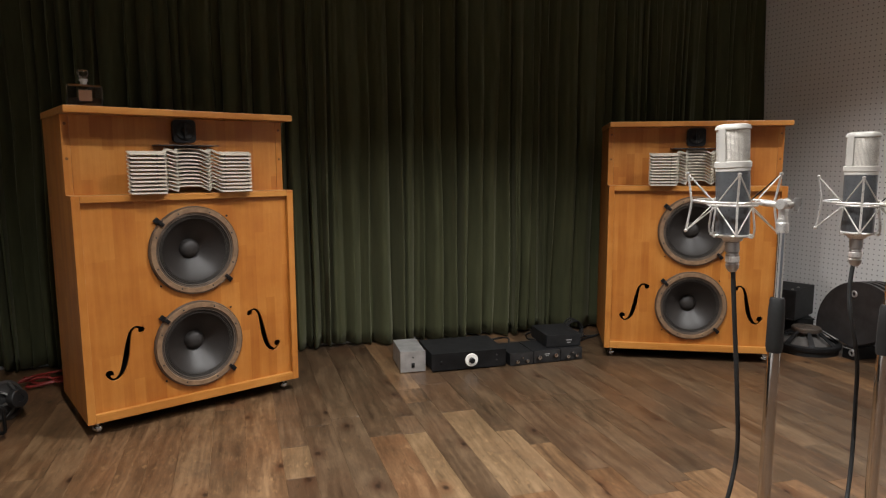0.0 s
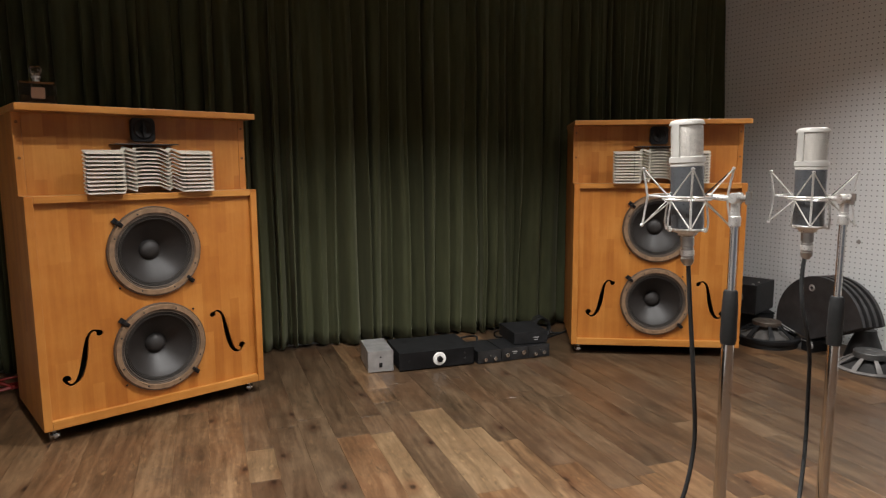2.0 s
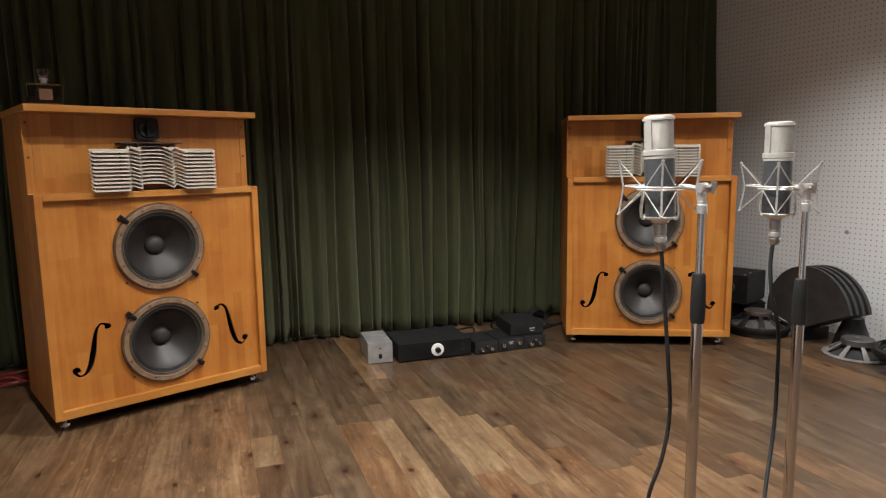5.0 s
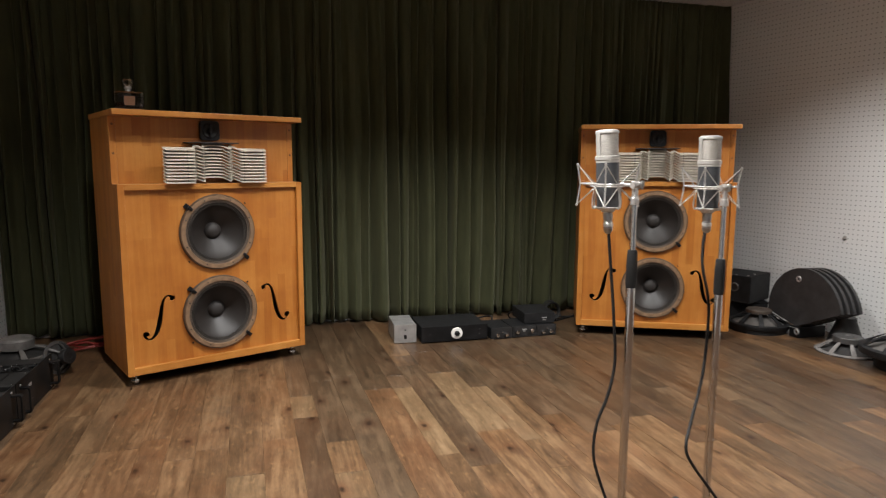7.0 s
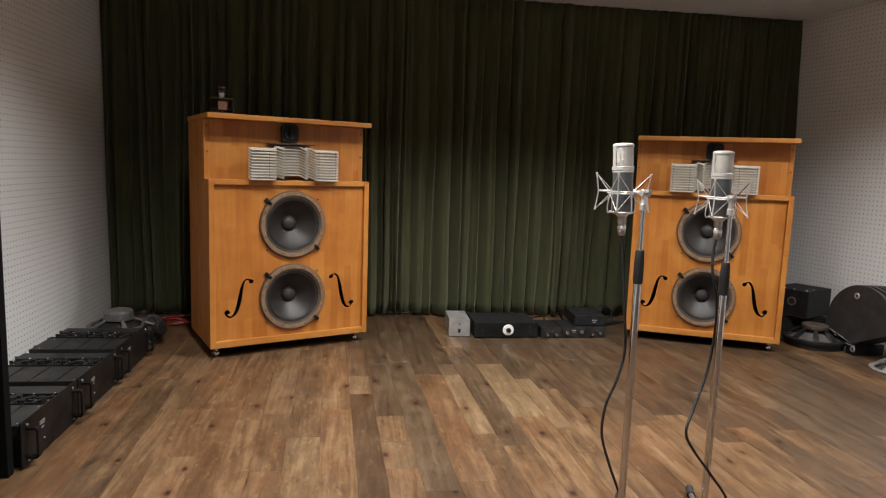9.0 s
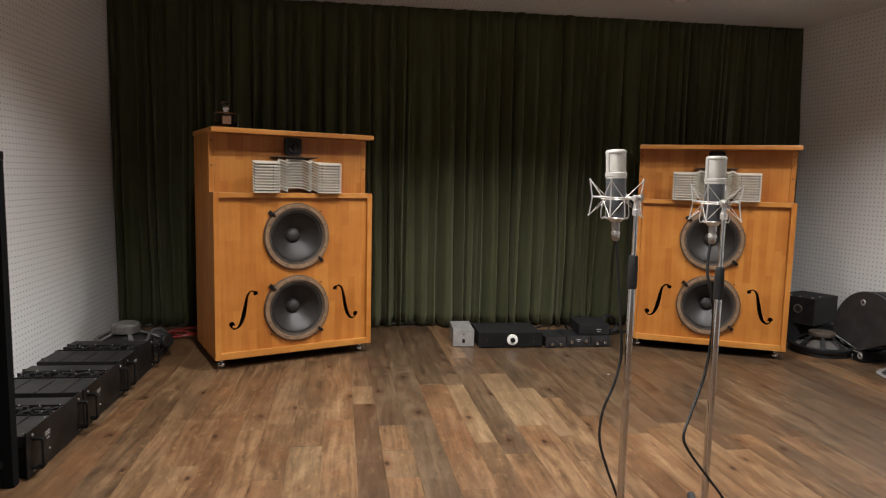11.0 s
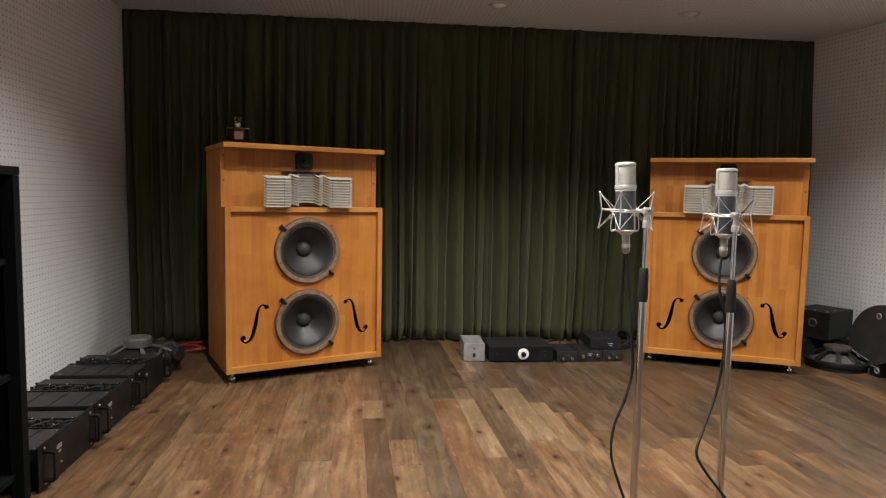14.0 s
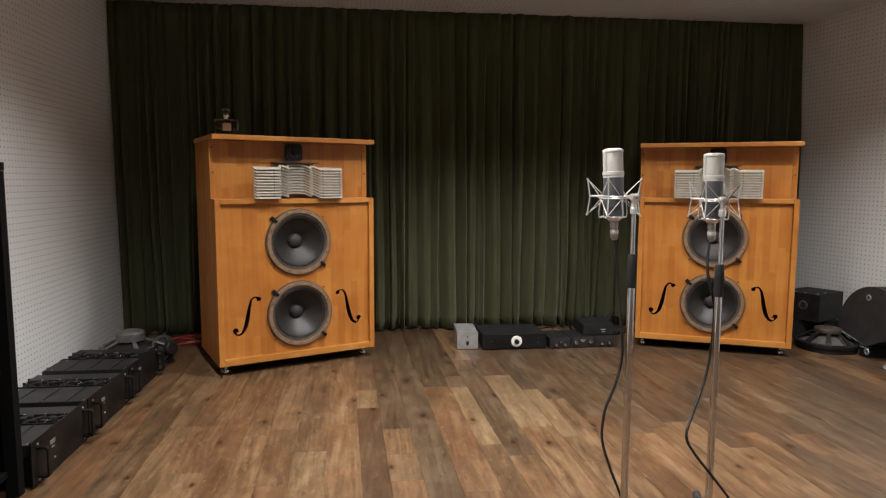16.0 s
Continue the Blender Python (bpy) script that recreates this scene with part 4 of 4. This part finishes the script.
microphone(1.222, 1.103, 1.229, -3, (1.197, 1.000, 0.902), "slate and cream large studio microphone beside its twin", 0.6)

c1 = part("microphone_cable", tube(smooth_path([(0.901, 1.068, 0.978), (0.906, 1.069, 0.935), (0.915, 1.07, 0.860), (0.928, 1.07, 0.74), (0.937, 1.07, 0.62), (0.914, 1.06, 0.53), (0.884, 1.06, 0.45), (0.878, 1.06, 0.36), (0.905, 1.06, 0.27), (0.945, 1.06, 0.17), (0.975, 1.05, 0.07), (1.02, 1.02, 0.012), (1.12, 0.9, 0.006), (1.2, 0.6, 0.006), (1.1, 0.2, 0.006)], 12), 0.0042, 10), black_rubber, smooth=True)
tagged(c1, "black microphone cable hanging from the plug to the floor", "cable", "microphone cables")
c2 = part("microphone_cable", tube(smooth_path([(1.222, 1.103, 0.970), (1.215, 1.10, 0.915), (1.212, 1.09, 0.86), (1.232, 1.085, 0.77), (1.232, 1.08, 0.68), (1.20, 1.05, 0.56), (1.135, 1.0, 0.455), (1.098, 0.965, 0.40), (1.125, 0.965, 0.345), (1.205, 0.985, 0.25), (1.27, 1.0, 0.165), (1.28, 1.0, 0.09), (1.24, 0.94, 0.02), (1.2, 0.8, 0.006), (1.25, 0.4, 0.006)], 12), 0.0042, 10), black_rubber, smooth=True)
tagged(c2, "black microphone cable looping to the floor", "cable", "microphone cables")


# ---------- loose drivers along the east wall ----------
def basket(t, r, h, mr, mh, spokes, rim_m, mag_m, z=0.0, rim=0.02, cone=None):
    """A driver lying on its face: rim, ribbed basket, magnet."""
    part("rim", lathe([(r * 0.86, z), (r, z), (r + 0.003, z + 0.004), (r + 0.003, z + rim - 0.004), (r - 0.004, z + rim), (r * 0.86, z + rim)], 56, close=True), rim_m, t, smooth=True)
    part("cone", lathe([(r * 0.88, z + rim * 0.5), (r * 0.62, z + rim * 0.6 + (h - rim) * 0.22), (mr * 0.62, z + h * 0.72), (mr * 0.60, z + h - 0.012)], 48), cone or back_cone_m, t, smooth=True)
    for k in range(spokes):
        a = 2 * math.pi * k / spokes + 0.2
        wd = 0.17 * r
        bm = bmesh.new()
        rows = []
        for s in (0.0, 0.12, 0.55, 1.0):
            rr = r * 0.93 + (mr * 0.9 - r * 0.93) * s
            zz = z + rim + (h - rim) * (s ** 0.8)
            w = wd * (1 - 0.45 * s) * 0.5
            c0 = Vector((rr * math.cos(a), rr * math.sin(a), zz))
            tn = Vector((-math.sin(a), math.cos(a), 0))
            dn = Vector((-math.cos(a), -math.sin(a), -1)).normalized() * 0.006
            rows.append([bm.verts.new(c0 - tn * w), bm.verts.new(c0 + tn * w), bm.verts.new(c0 + tn * w + dn), bm.verts.new(c0 - tn * w + dn)])
        for p, q in zip(rows, rows[1:]):
            for i in range(4):
                j = (i + 1) % 4
                bm.faces.new((p[i], p[j], q[j], q[i]))
        bm.faces.new(rows[0])
        bm.faces.new(rows[-1][::-1])
        bmesh.ops.recalc_face_normals(bm, faces=bm.faces)
        part("spoke", bm, rim_m, t)
    part("magnet", lathe([(0.0, z + h - 0.012), (mr - 0.004, z + h - 0.012), (mr, z + h - 0.008), (mr, z + h + mh - 0.004), (mr - 0.004, z + h + mh), (mr * 0.4, z + h + mh), (mr * 0.36, z + h + mh - 0.004), (0.0, z + h + mh - 0.004)], 48), mag_m, t, smooth=True)


w1 = thing("loose_woofer", pose(3.335, 3.27, 0), "black bass driver lying face down on the floor", "loudspeaker driver", "loose drivers")
basket(w1, 0.195, 0.100, 0.085, 0.016, 8, black_soft, frame_m, z=0.03, rim=0.03, cone=pale_cone_m)
part("gasket", lathe([(0.15, 0.0), (0.185, 0.0), (0.188, 0.03), (0.15, 0.03)], 48, close=True), black_rubber, w1)
w2 = thing("loose_woofer", pose(3.475, 2.665, 0), "grey cast-frame driver lying face down on the floor", "loudspeaker driver", "loose drivers")
basket(w2, 0.175, 0.075, 0.085, 0.026, 8, pale_cast, grey_cast, rim=0.012)
w3 = thing("loose_woofer", pose(3.512, 2.303, 0.0825), "large black bass driver lying face down on another driver", "loudspeaker driver", "loose drivers")
basket(w3, 0.238, 0.118, 0.092, 0.078, 8, black_soft, black_soft, rim=0.040, cone=pale_cone_m)
part("steel_ring", lathe([(0.088, 0.112), (0.104, 0.114), (0.106, 0.120), (0.104, 0.126), (0.088, 0.126)], 48, close=True), worn_steel, w3, "bright steel ring under the magnet", smooth=True)
w4 = thing("magnet_ring", pose(3.512, 2.303, 0), "black ring magnet with a bright steel edge under the large driver", "loudspeaker driver")
part("ring", lathe([(0.0, 0.0), (0.155, 0.0), (0.16, 0.006), (0.16, 0.055), (0.15, 0.06), (0.0, 0.06)], 48), black_soft, w4, smooth=True)
part("steel_edge", lathe([(0.0, 0.0605), (0.152, 0.0605), (0.156, 0.066), (0.152, 0.072), (0.13, 0.082), (0.0, 0.082)], 48), worn_steel, w4, smooth=True)

# half-round lens plates
for k in range(4):
    ld_ = thing("half_round_lens_plate", pose(3.44 + 0.042 * k, 2.985 - 0.006 * k, 0.168), "matt black half-round acoustic lens plate standing on edge", "acoustic lens", "half-round lens plates")
    pts = [(0.045, -0.095)] + [(0.306 * math.cos(radians(a)), 0.306 * math.sin(radians(a))) for a in range(168, -10, -6)]
    part("plate", soften(prism(pts, (-0.011, 0.011), "x"), 0.003), charcoal, ld_)
    if k == 0:
        part("badge", lathe([(0.012, 0.003), (0.012, 0.005), (0.019, 0.005), (0.021, 0.0), (0.012, 0.0)], 28, pose(-0.0115, 0.05, 0.228, 0, -90, 0), close=True), silver, ld_, "silver ring badge")
ft = thing("lens_bracket", pose(3.47, 3.03, 0), "small black metal bracket holding the lens plates up", "bracket")
part("block", boxm(-0.05, 0.17, -0.035, 0.045, 0.0, 0.074, 0.004), black_paint, ft)
part("bolt_ring", lathe([(0.010, 0.003), (0.010, 0.006), (0.019, 0.006), (0.021, 0.0), (0.010, 0.0)], 24, pose(-0.05, -0.02, 0.042, 0, -90, 0), close=True), silver, ft)
part("edge_strip", boxm(-0.054, -0.0505, -0.035, 0.045, 0.062, 0.067, 0.0), silver, ft)
hb = thing("horn_throat", pose(3.60, 2.80, 0), "grey metal horn throat under the lens plates", "horn")
part("shell", lathe([(0.0, 0.0), (0.10, 0.0), (0.105, 0.01), (0.085, 0.08), (0.06, 0.15), (0.055, 0.18), (0.0, 0.18)], 40), dust_grey, hb, smooth=True)

bx0 = thing("speaker_crate", pose(3.435, 3.60, 0, 0, 0, -24), "low black wooden crate on the floor", "box")
part("crate_body", boxm(-0.19, 0.17, -0.13, 0.2, 0.0, 0.140, 0.004), black_soft, bx0)
part("crate_lid", boxm(-0.194, 0.174, -0.134, 0.204, 0.1405, 0.149, 0.002), black_paint, bx0)
bx = thing("monitor_speaker", pose(3.445, 3.585, 0.150, 0, 0, -64), "small black monitor loudspeaker on a crate", "loudspeaker")
part("cabinet_body", boxm(-0.135, 0.135, -0.165, 0.165, 0.0, 0.198, 0.006), black_soft, bx)
part("driver_ring", lathe([(0.022, 0.0), (0.022, 0.005), (0.030, 0.005), (0.033, 0.0)], 32, pose(0.02, -0.1655, 0.112, 90, 0, 0)), grey_cast, bx, smooth=True)
part("driver_cone", lathe([(0.0225, 0.002), (0.010, -0.0), (0.0, 0.004)], 24, pose(0.02, -0.1655, 0.112, 90, 0, 0)), cone_m, bx, smooth=True)
for hx, hy in ((0.10, -0.13), (0.10, -0.03), (-0.05, -0.14), (0.02, -0.145)):
    part("screw", lathe([(0.0, 0.007), (0.006, 0.006), (0.008, 0.0)], 12, pose(hx, hy, 0.198)), worn_steel, bx)
part("edge_strip", boxm(-0.13, 0.13, -0.1685, -0.1655, 0.004, 0.012, 0.001), dust_grey, bx)


# ---------- power amplifiers along the west wall ----------
def power_amp(y0, k):
    a = thing("rack_power_amplifier", pose(-1.06, y0, 0), "dusty black rack power amplifier with two front handles, on the floor", "amplifier", "row of power amplifiers")
    L, H, Dp = 0.483, 0.180, 0.43
    part("front_panel", boxm(-0.006, 0.0, 0.0, L, 0.006, H, 0.0015), amp_black, a)
    part("chassis", boxm(-Dp, -0.007, 0.018, L - 0.018, 0.012, 0.118, 0.002), amp_black, a)
    part("top_cover", boxm(-Dp, -0.008, 0.02, 0.235, 0.119, H - 0.016, 0.003), amp_cover, a, "dusty dark cover plate")
    part("rear_cover", boxm(-Dp, -0.012, 0.37, L - 0.02, 0.119, H - 0.020, 0.002), amp_cover, a)
    for j in range(5):
        x = -0.055 - 0.080 * j
        part("transformer", boxm(x - 0.030, x + 0.030, 0.262, 0.352, 0.119, H - 0.034 - 0.008 * (j % 2), 0.006), amp_black, a)
        part("terminal", lathe([(0.0, 0.012), (0.006, 0.009), (0.0075, 0.0), (0.004, -0.029)], 12, pose(x + 0.02, 0.358, 0.156)), chrome, a, smooth=True)
        part("strap", tube(smooth_path([(x - 0.034, 0.25, 0.12), (x - 0.030, 0.262, H - 0.024), (x, 0.30, H - 0.016), (x + 0.024, 0.35, H - 0.024), (x + 0.03, 0.365, 0.12)], 4), 0.0035, 6), black_rubber, a, smooth=True)
    for j in range(3):
        x = -0.10 - 0.11 * j
        part("cover_rib", boxm(x - 0.004, x + 0.004, 0.022, 0.233, H - 0.0158, H - 0.0135, 0.0005), amp_black, a)
        part("capacitor", lathe([(0.0, 0.052), (0.014, 0.052), (0.016, 0.048), (0.016, 0.0), (0.0, 0.0)], 18, pose(x + 0.035, 0.305, 0.119)), amp_black, a, smooth=True)
    part("rail", boxm(-Dp, -0.01, 0.238, 0.244, 0.119, H - 0.012, 0.001), amp_black, a)
    fin_rng = random.Random(60 + k)
    for j in range(16):
        px_, py_, ph = -0.03 - fin_rng.random() * (Dp - 0.06), fin_rng.uniform(0.25, 0.365), fin_rng.uniform(0.03, 0.062)
        if j % 2:
            part("terminal_post", lathe([(0.0, ph), (0.004, ph - 0.001), (0.005, ph - 0.006), (0.005, ph - 0.012), (0.003, ph - 0.014), (0.003, 0.0)], 10, pose(px_, py_, 0.119)), chrome, a, smooth=True)
        else:
            part("relay", boxm(px_ - 0.013, px_ + 0.013, py_ - 0.009, py_ + 0.009, 0.1185, 0.119 + ph * 0.9, 0.002), black_rubber, a)
    for hx, hy in ((-0.03, 0.04), (-0.03, 0.21), (-0.21, 0.04), (-0.21, 0.21), (-0.39, 0.04), (-0.39, 0.21)):
        part("cover_screw", lathe([(0.0, 0.003), (0.0035, 0.0022), (0.0045, 0.0)], 10, pose(hx, hy, H - 0.016)), chrome, a)
    for j in range(9):
        part("cooling_fin", boxm(-Dp - 0.03, -Dp - 0.002, 0.03 + 0.05 * j, 0.036 + 0.05 * j, 0.02, H - 0.040 + 0.006 * (j % 3), 0.001), amp_black, a)
    for hy in (0.045, L - 0.045):
        strap = [(0.0, 0.030), (0.034, 0.030), (0.040, 0.034), (0.043, 0.042), (0.043, 0.138), (0.040, 0.146), (0.034, 0.150), (0.0, 0.150), (0.0, 0.141), (0.031, 0.141), (0.035, 0.136), (0.035, 0.044), (0.031, 0.039), (0.0, 0.039)]
        hd_ = part("handle", soften(prism(strap, (hy - 0.012, hy + 0.012), "y"), 0.0015), amp_black, a, "flat strap handle")
        for zz in (0.022, 0.158):
            part("handle_screw", lathe([(0.0, 0.005), (0.005, 0.004), (0.006, 0.0)], 12, pose(0.0, hy, zz, 0, 90, 0)), worn_steel, hd_, smooth=True)
    for i, (w, z) in enumerate(((0.026, 0.128), (0.026, 0.118), (0.014, 0.102))):
        part("print_bar", boxm(0.0, 0.0008, 0.165 - w, 0.165 + w * 0.6, z - 0.0035, z + 0.0035, 0), dim_print, a)
    part("lamp", lathe([(0.0, 0.005), (0.004, 0.004), (0.005, 0.0)], 12, pose(0.0, 0.170, 0.055, 0, 90, 0)), worn_steel, a)
    for fx in (-0.04, -Dp + 0.04):
        for fy in (0.05, L - 0.05):
            part("rubber_foot", lathe([(0.0, 0.0), (0.013, 0.0), (0.012, 0.0125), (0.0, 0.0125)], 12, pose(fx, fy, 0)), black_rubber, a)


for k, y0 in enumerate((1.675, 2.168, 2.662)):
    power_amp(y0, k)

# loose things past the amplifiers
hd = thing("horn_driver", pose(-1.345, 3.52, 0), "dusty grey cast-frame driver standing behind the amplifiers", "loudspeaker driver")
basket(hd, 0.185, 0.068, 0.086, 0.040, 5, pale_cast, pale_cast, z=0.062, rim=0.026)
part("magnet_cap", lathe([(0.083, 0.1685), (0.078, 0.177), (0.060, 0.182), (0.0, 0.183)], 40), pale_cast, hd, smooth=True)
part("base_drum", lathe([(0.0, 0.0), (0.15, 0.0), (0.155, 0.01), (0.155, 0.054), (0.15, 0.0615), (0.0, 0.0615)], 40), grey_cast, hd, smooth=True)
sd = thing("small_driver", pose(-1.105, 3.37, 0.090, 78, 0, 60), "small grey driver lying on its side on the floor", "loudspeaker driver")
basket(sd, 0.088, 0.060, 0.042, 0.030, 6, grey_cast, dust_grey, rim=0.012)
rng = random.Random(5)
for k in range(5):
    x, y = -1.18, 3.86
    pts = []
    for s in range(7):
        pts.append((x + 0.07 * s + rng.uniform(-0.03, 0.03), y + rng.uniform(-0.09, 0.09), 0.012 + 0.016 * (k % 3) + rng.uniform(0, 0.02) * (1 if 0 < s < 6 else 0)))
    cb = part("red_cable", tube(smooth_path(pts, 8), 0.0065, 8), red_wire, smooth=True)
    tagged(cb, "loose red speaker cable lying on the floor", "cable", "red cables")

# ---------- equipment rack ----------
rk = thing("equipment_rack", pose(-1.082, 1.66, 0), "open-front black equipment rack with dark devices on its shelves", "rack")
RH, RD, RL = 1.172, 0.5, 0.62
for yy in (-0.040, -RL):
    part("post", boxm(-0.045, 0.0, yy, yy + 0.040, 0.0, RH, 0.002), shelf_black, rk)
    part("post", boxm(-RD, -RD + 0.045, yy, yy + 0.040, 0.0, RH, 0.002), shelf_black, rk)
part("top_panel", boxm(-RD, 0.002, -RL, 0.0, RH + 0.0005, RH + 0.03, 0.002), shelf_black, rk)
part("end_panel", boxm(-RD + 0.046, -0.046, -0.018, -0.002, 0.02, RH - 0.001, 0.001), shelf_black, rk)
for z in (0.08, 0.45, 0.86):
    part("shelf", boxm(-RD + 0.01, -0.030, -RL + 0.041, -0.041, z, z + 0.022, 0.002), shelf_black, rk)
part("back_panel", boxm(-RD - 0.012, -RD - 0.001, -RL, 0.0, 0.02, RH, 0.001), black_soft, rk)
for z, h in ((0.1025, 0.30), (0.4725, 0.33), (0.8825, 0.26)):
    u = thing("rack_device", pose(-1.082, 1.66, z), "dark electronic device on a rack shelf", "device", "rack devices")
    part("case", boxm(-0.44, -0.10, -RL + 0.06, -0.046, 0.001, h, 0.003), black_paint, u)
    for j in range(4):
        part("knob", lathe([(0.0, 0.014), (0.010, 0.014), (0.012, 0.0)], 16, pose(-0.10, -0.10 - 0.11 * j, h * 0.45, 0, 90, 0)), black_paint if j % 2 else worn_steel, u)


# ---------- floor ----------
SKEW = 0.035
fl = part("floor", boxm(WALL_W - 0.12, 4.1, SOUTH - 0.12, NORTH + 0.12, -0.12, -0.006, 0), joint_dark)
tagged(fl, kind="structure")
KNOWN = [-0.645, -0.50, -0.39, -0.28, -0.155, -0.02, 0.119, 0.229, 0.356, 0.49, 0.636, 0.737, 0.866, 1.028, 1.115]
rng = random.Random(21)
edges = [KNOWN[0]]
while edges[0] > -1.9:
    edges.insert(0, edges[0] - rng.uniform(0.095, 0.16))
edges += KNOWN[1:]
while edges[-1] < 4.2:
    edges.append(edges[-1] + rng.uniform(0.095, 0.16))
# boards that stand out: (row edge, from y, to y, wood)
SPECIAL = {0.636: [(1.90, 2.70, plank_light), (0.9, 1.90, plank_mid)], 0.737: [(1.78, 3.05, plank_dark)], 0.866: [(2.08, 2.89, plank_light)], 1.028: [(1.95, 2.62, plank_light)], 0.229: [(1.60, 1.85, plank_light)], -0.645: [(1.38, 1.76, plank_light)], 0.119: [(2.42, 2.70, plank_light)]}
far_bm = bmesh.new()


def plank_verts(u0, u1, v0, v1):
    g, c, top = 0.0003, 0.0003, rng.uniform(-0.0005, 0.0)
    out = []
    for du, z in ((g, -0.008), (g, top - c), (g + c, top)):
        for u, v in ((u0 + du, v0 + du), (u1 - du, v0 + du), (u1 - du, v1 - du), (u0 + du, v1 - du)):
            out.append((u - SKEW * (v - 2.3), v, z))
    return out


FACES = [(8, 9, 10, 11)] + [(b + i, b + (i + 1) % 4, b + 4 + (i + 1) % 4, b + 4 + i) for b in (0, 4) for i in range(4)]
count = 0
for u0, u1 in zip(edges, edges[1:]):
    fixed = sorted(SPECIAL.get(u0, []), key=lambda s: s[0])
    runs = []
    v = SOUTH - 0.1 - rng.uniform(0, 0.8)
    while v < NORTH:
        ln = rng.choice((0.5, 0.9, 1.2, 1.5, 1.8)) * rng.uniform(0.85, 1.15)
        runs.append((v, min(v + ln, NORTH), None))
        v += ln
    if fixed:
        lo, hi = fixed[0][0], fixed[-1][1]
        keep = []
        for a, b, m_ in runs:
            if b <= lo or a >= hi:
                keep.append((a, b, m_))
            else:
                if a < lo:
                    keep.append((a, lo, m_))
                if b > hi:
                    keep.append((hi, b, m_))
        runs = keep + fixed
    for a, b, m_ in runs:
        a = max(a, SOUTH)
        if b - a < 0.02:
            continue
        # mostly umber boards by the curtain and on the east side
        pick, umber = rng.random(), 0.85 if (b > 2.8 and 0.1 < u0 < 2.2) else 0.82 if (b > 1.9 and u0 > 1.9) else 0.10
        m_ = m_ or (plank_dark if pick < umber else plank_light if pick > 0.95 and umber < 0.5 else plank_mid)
        vs = plank_verts(u0, u1, a, b)
        mx = sum(q[0] for q in vs) / 12
        if mx < WALL_W - 0.05 or mx > 3.9:
            continue
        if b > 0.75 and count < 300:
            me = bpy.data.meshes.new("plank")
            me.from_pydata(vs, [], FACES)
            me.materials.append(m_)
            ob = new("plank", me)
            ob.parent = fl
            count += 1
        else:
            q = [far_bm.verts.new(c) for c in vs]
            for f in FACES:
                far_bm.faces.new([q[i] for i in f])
far = part("floorboards", far_bm, plank_mid, fl)
tagged(far, kind="stuff")
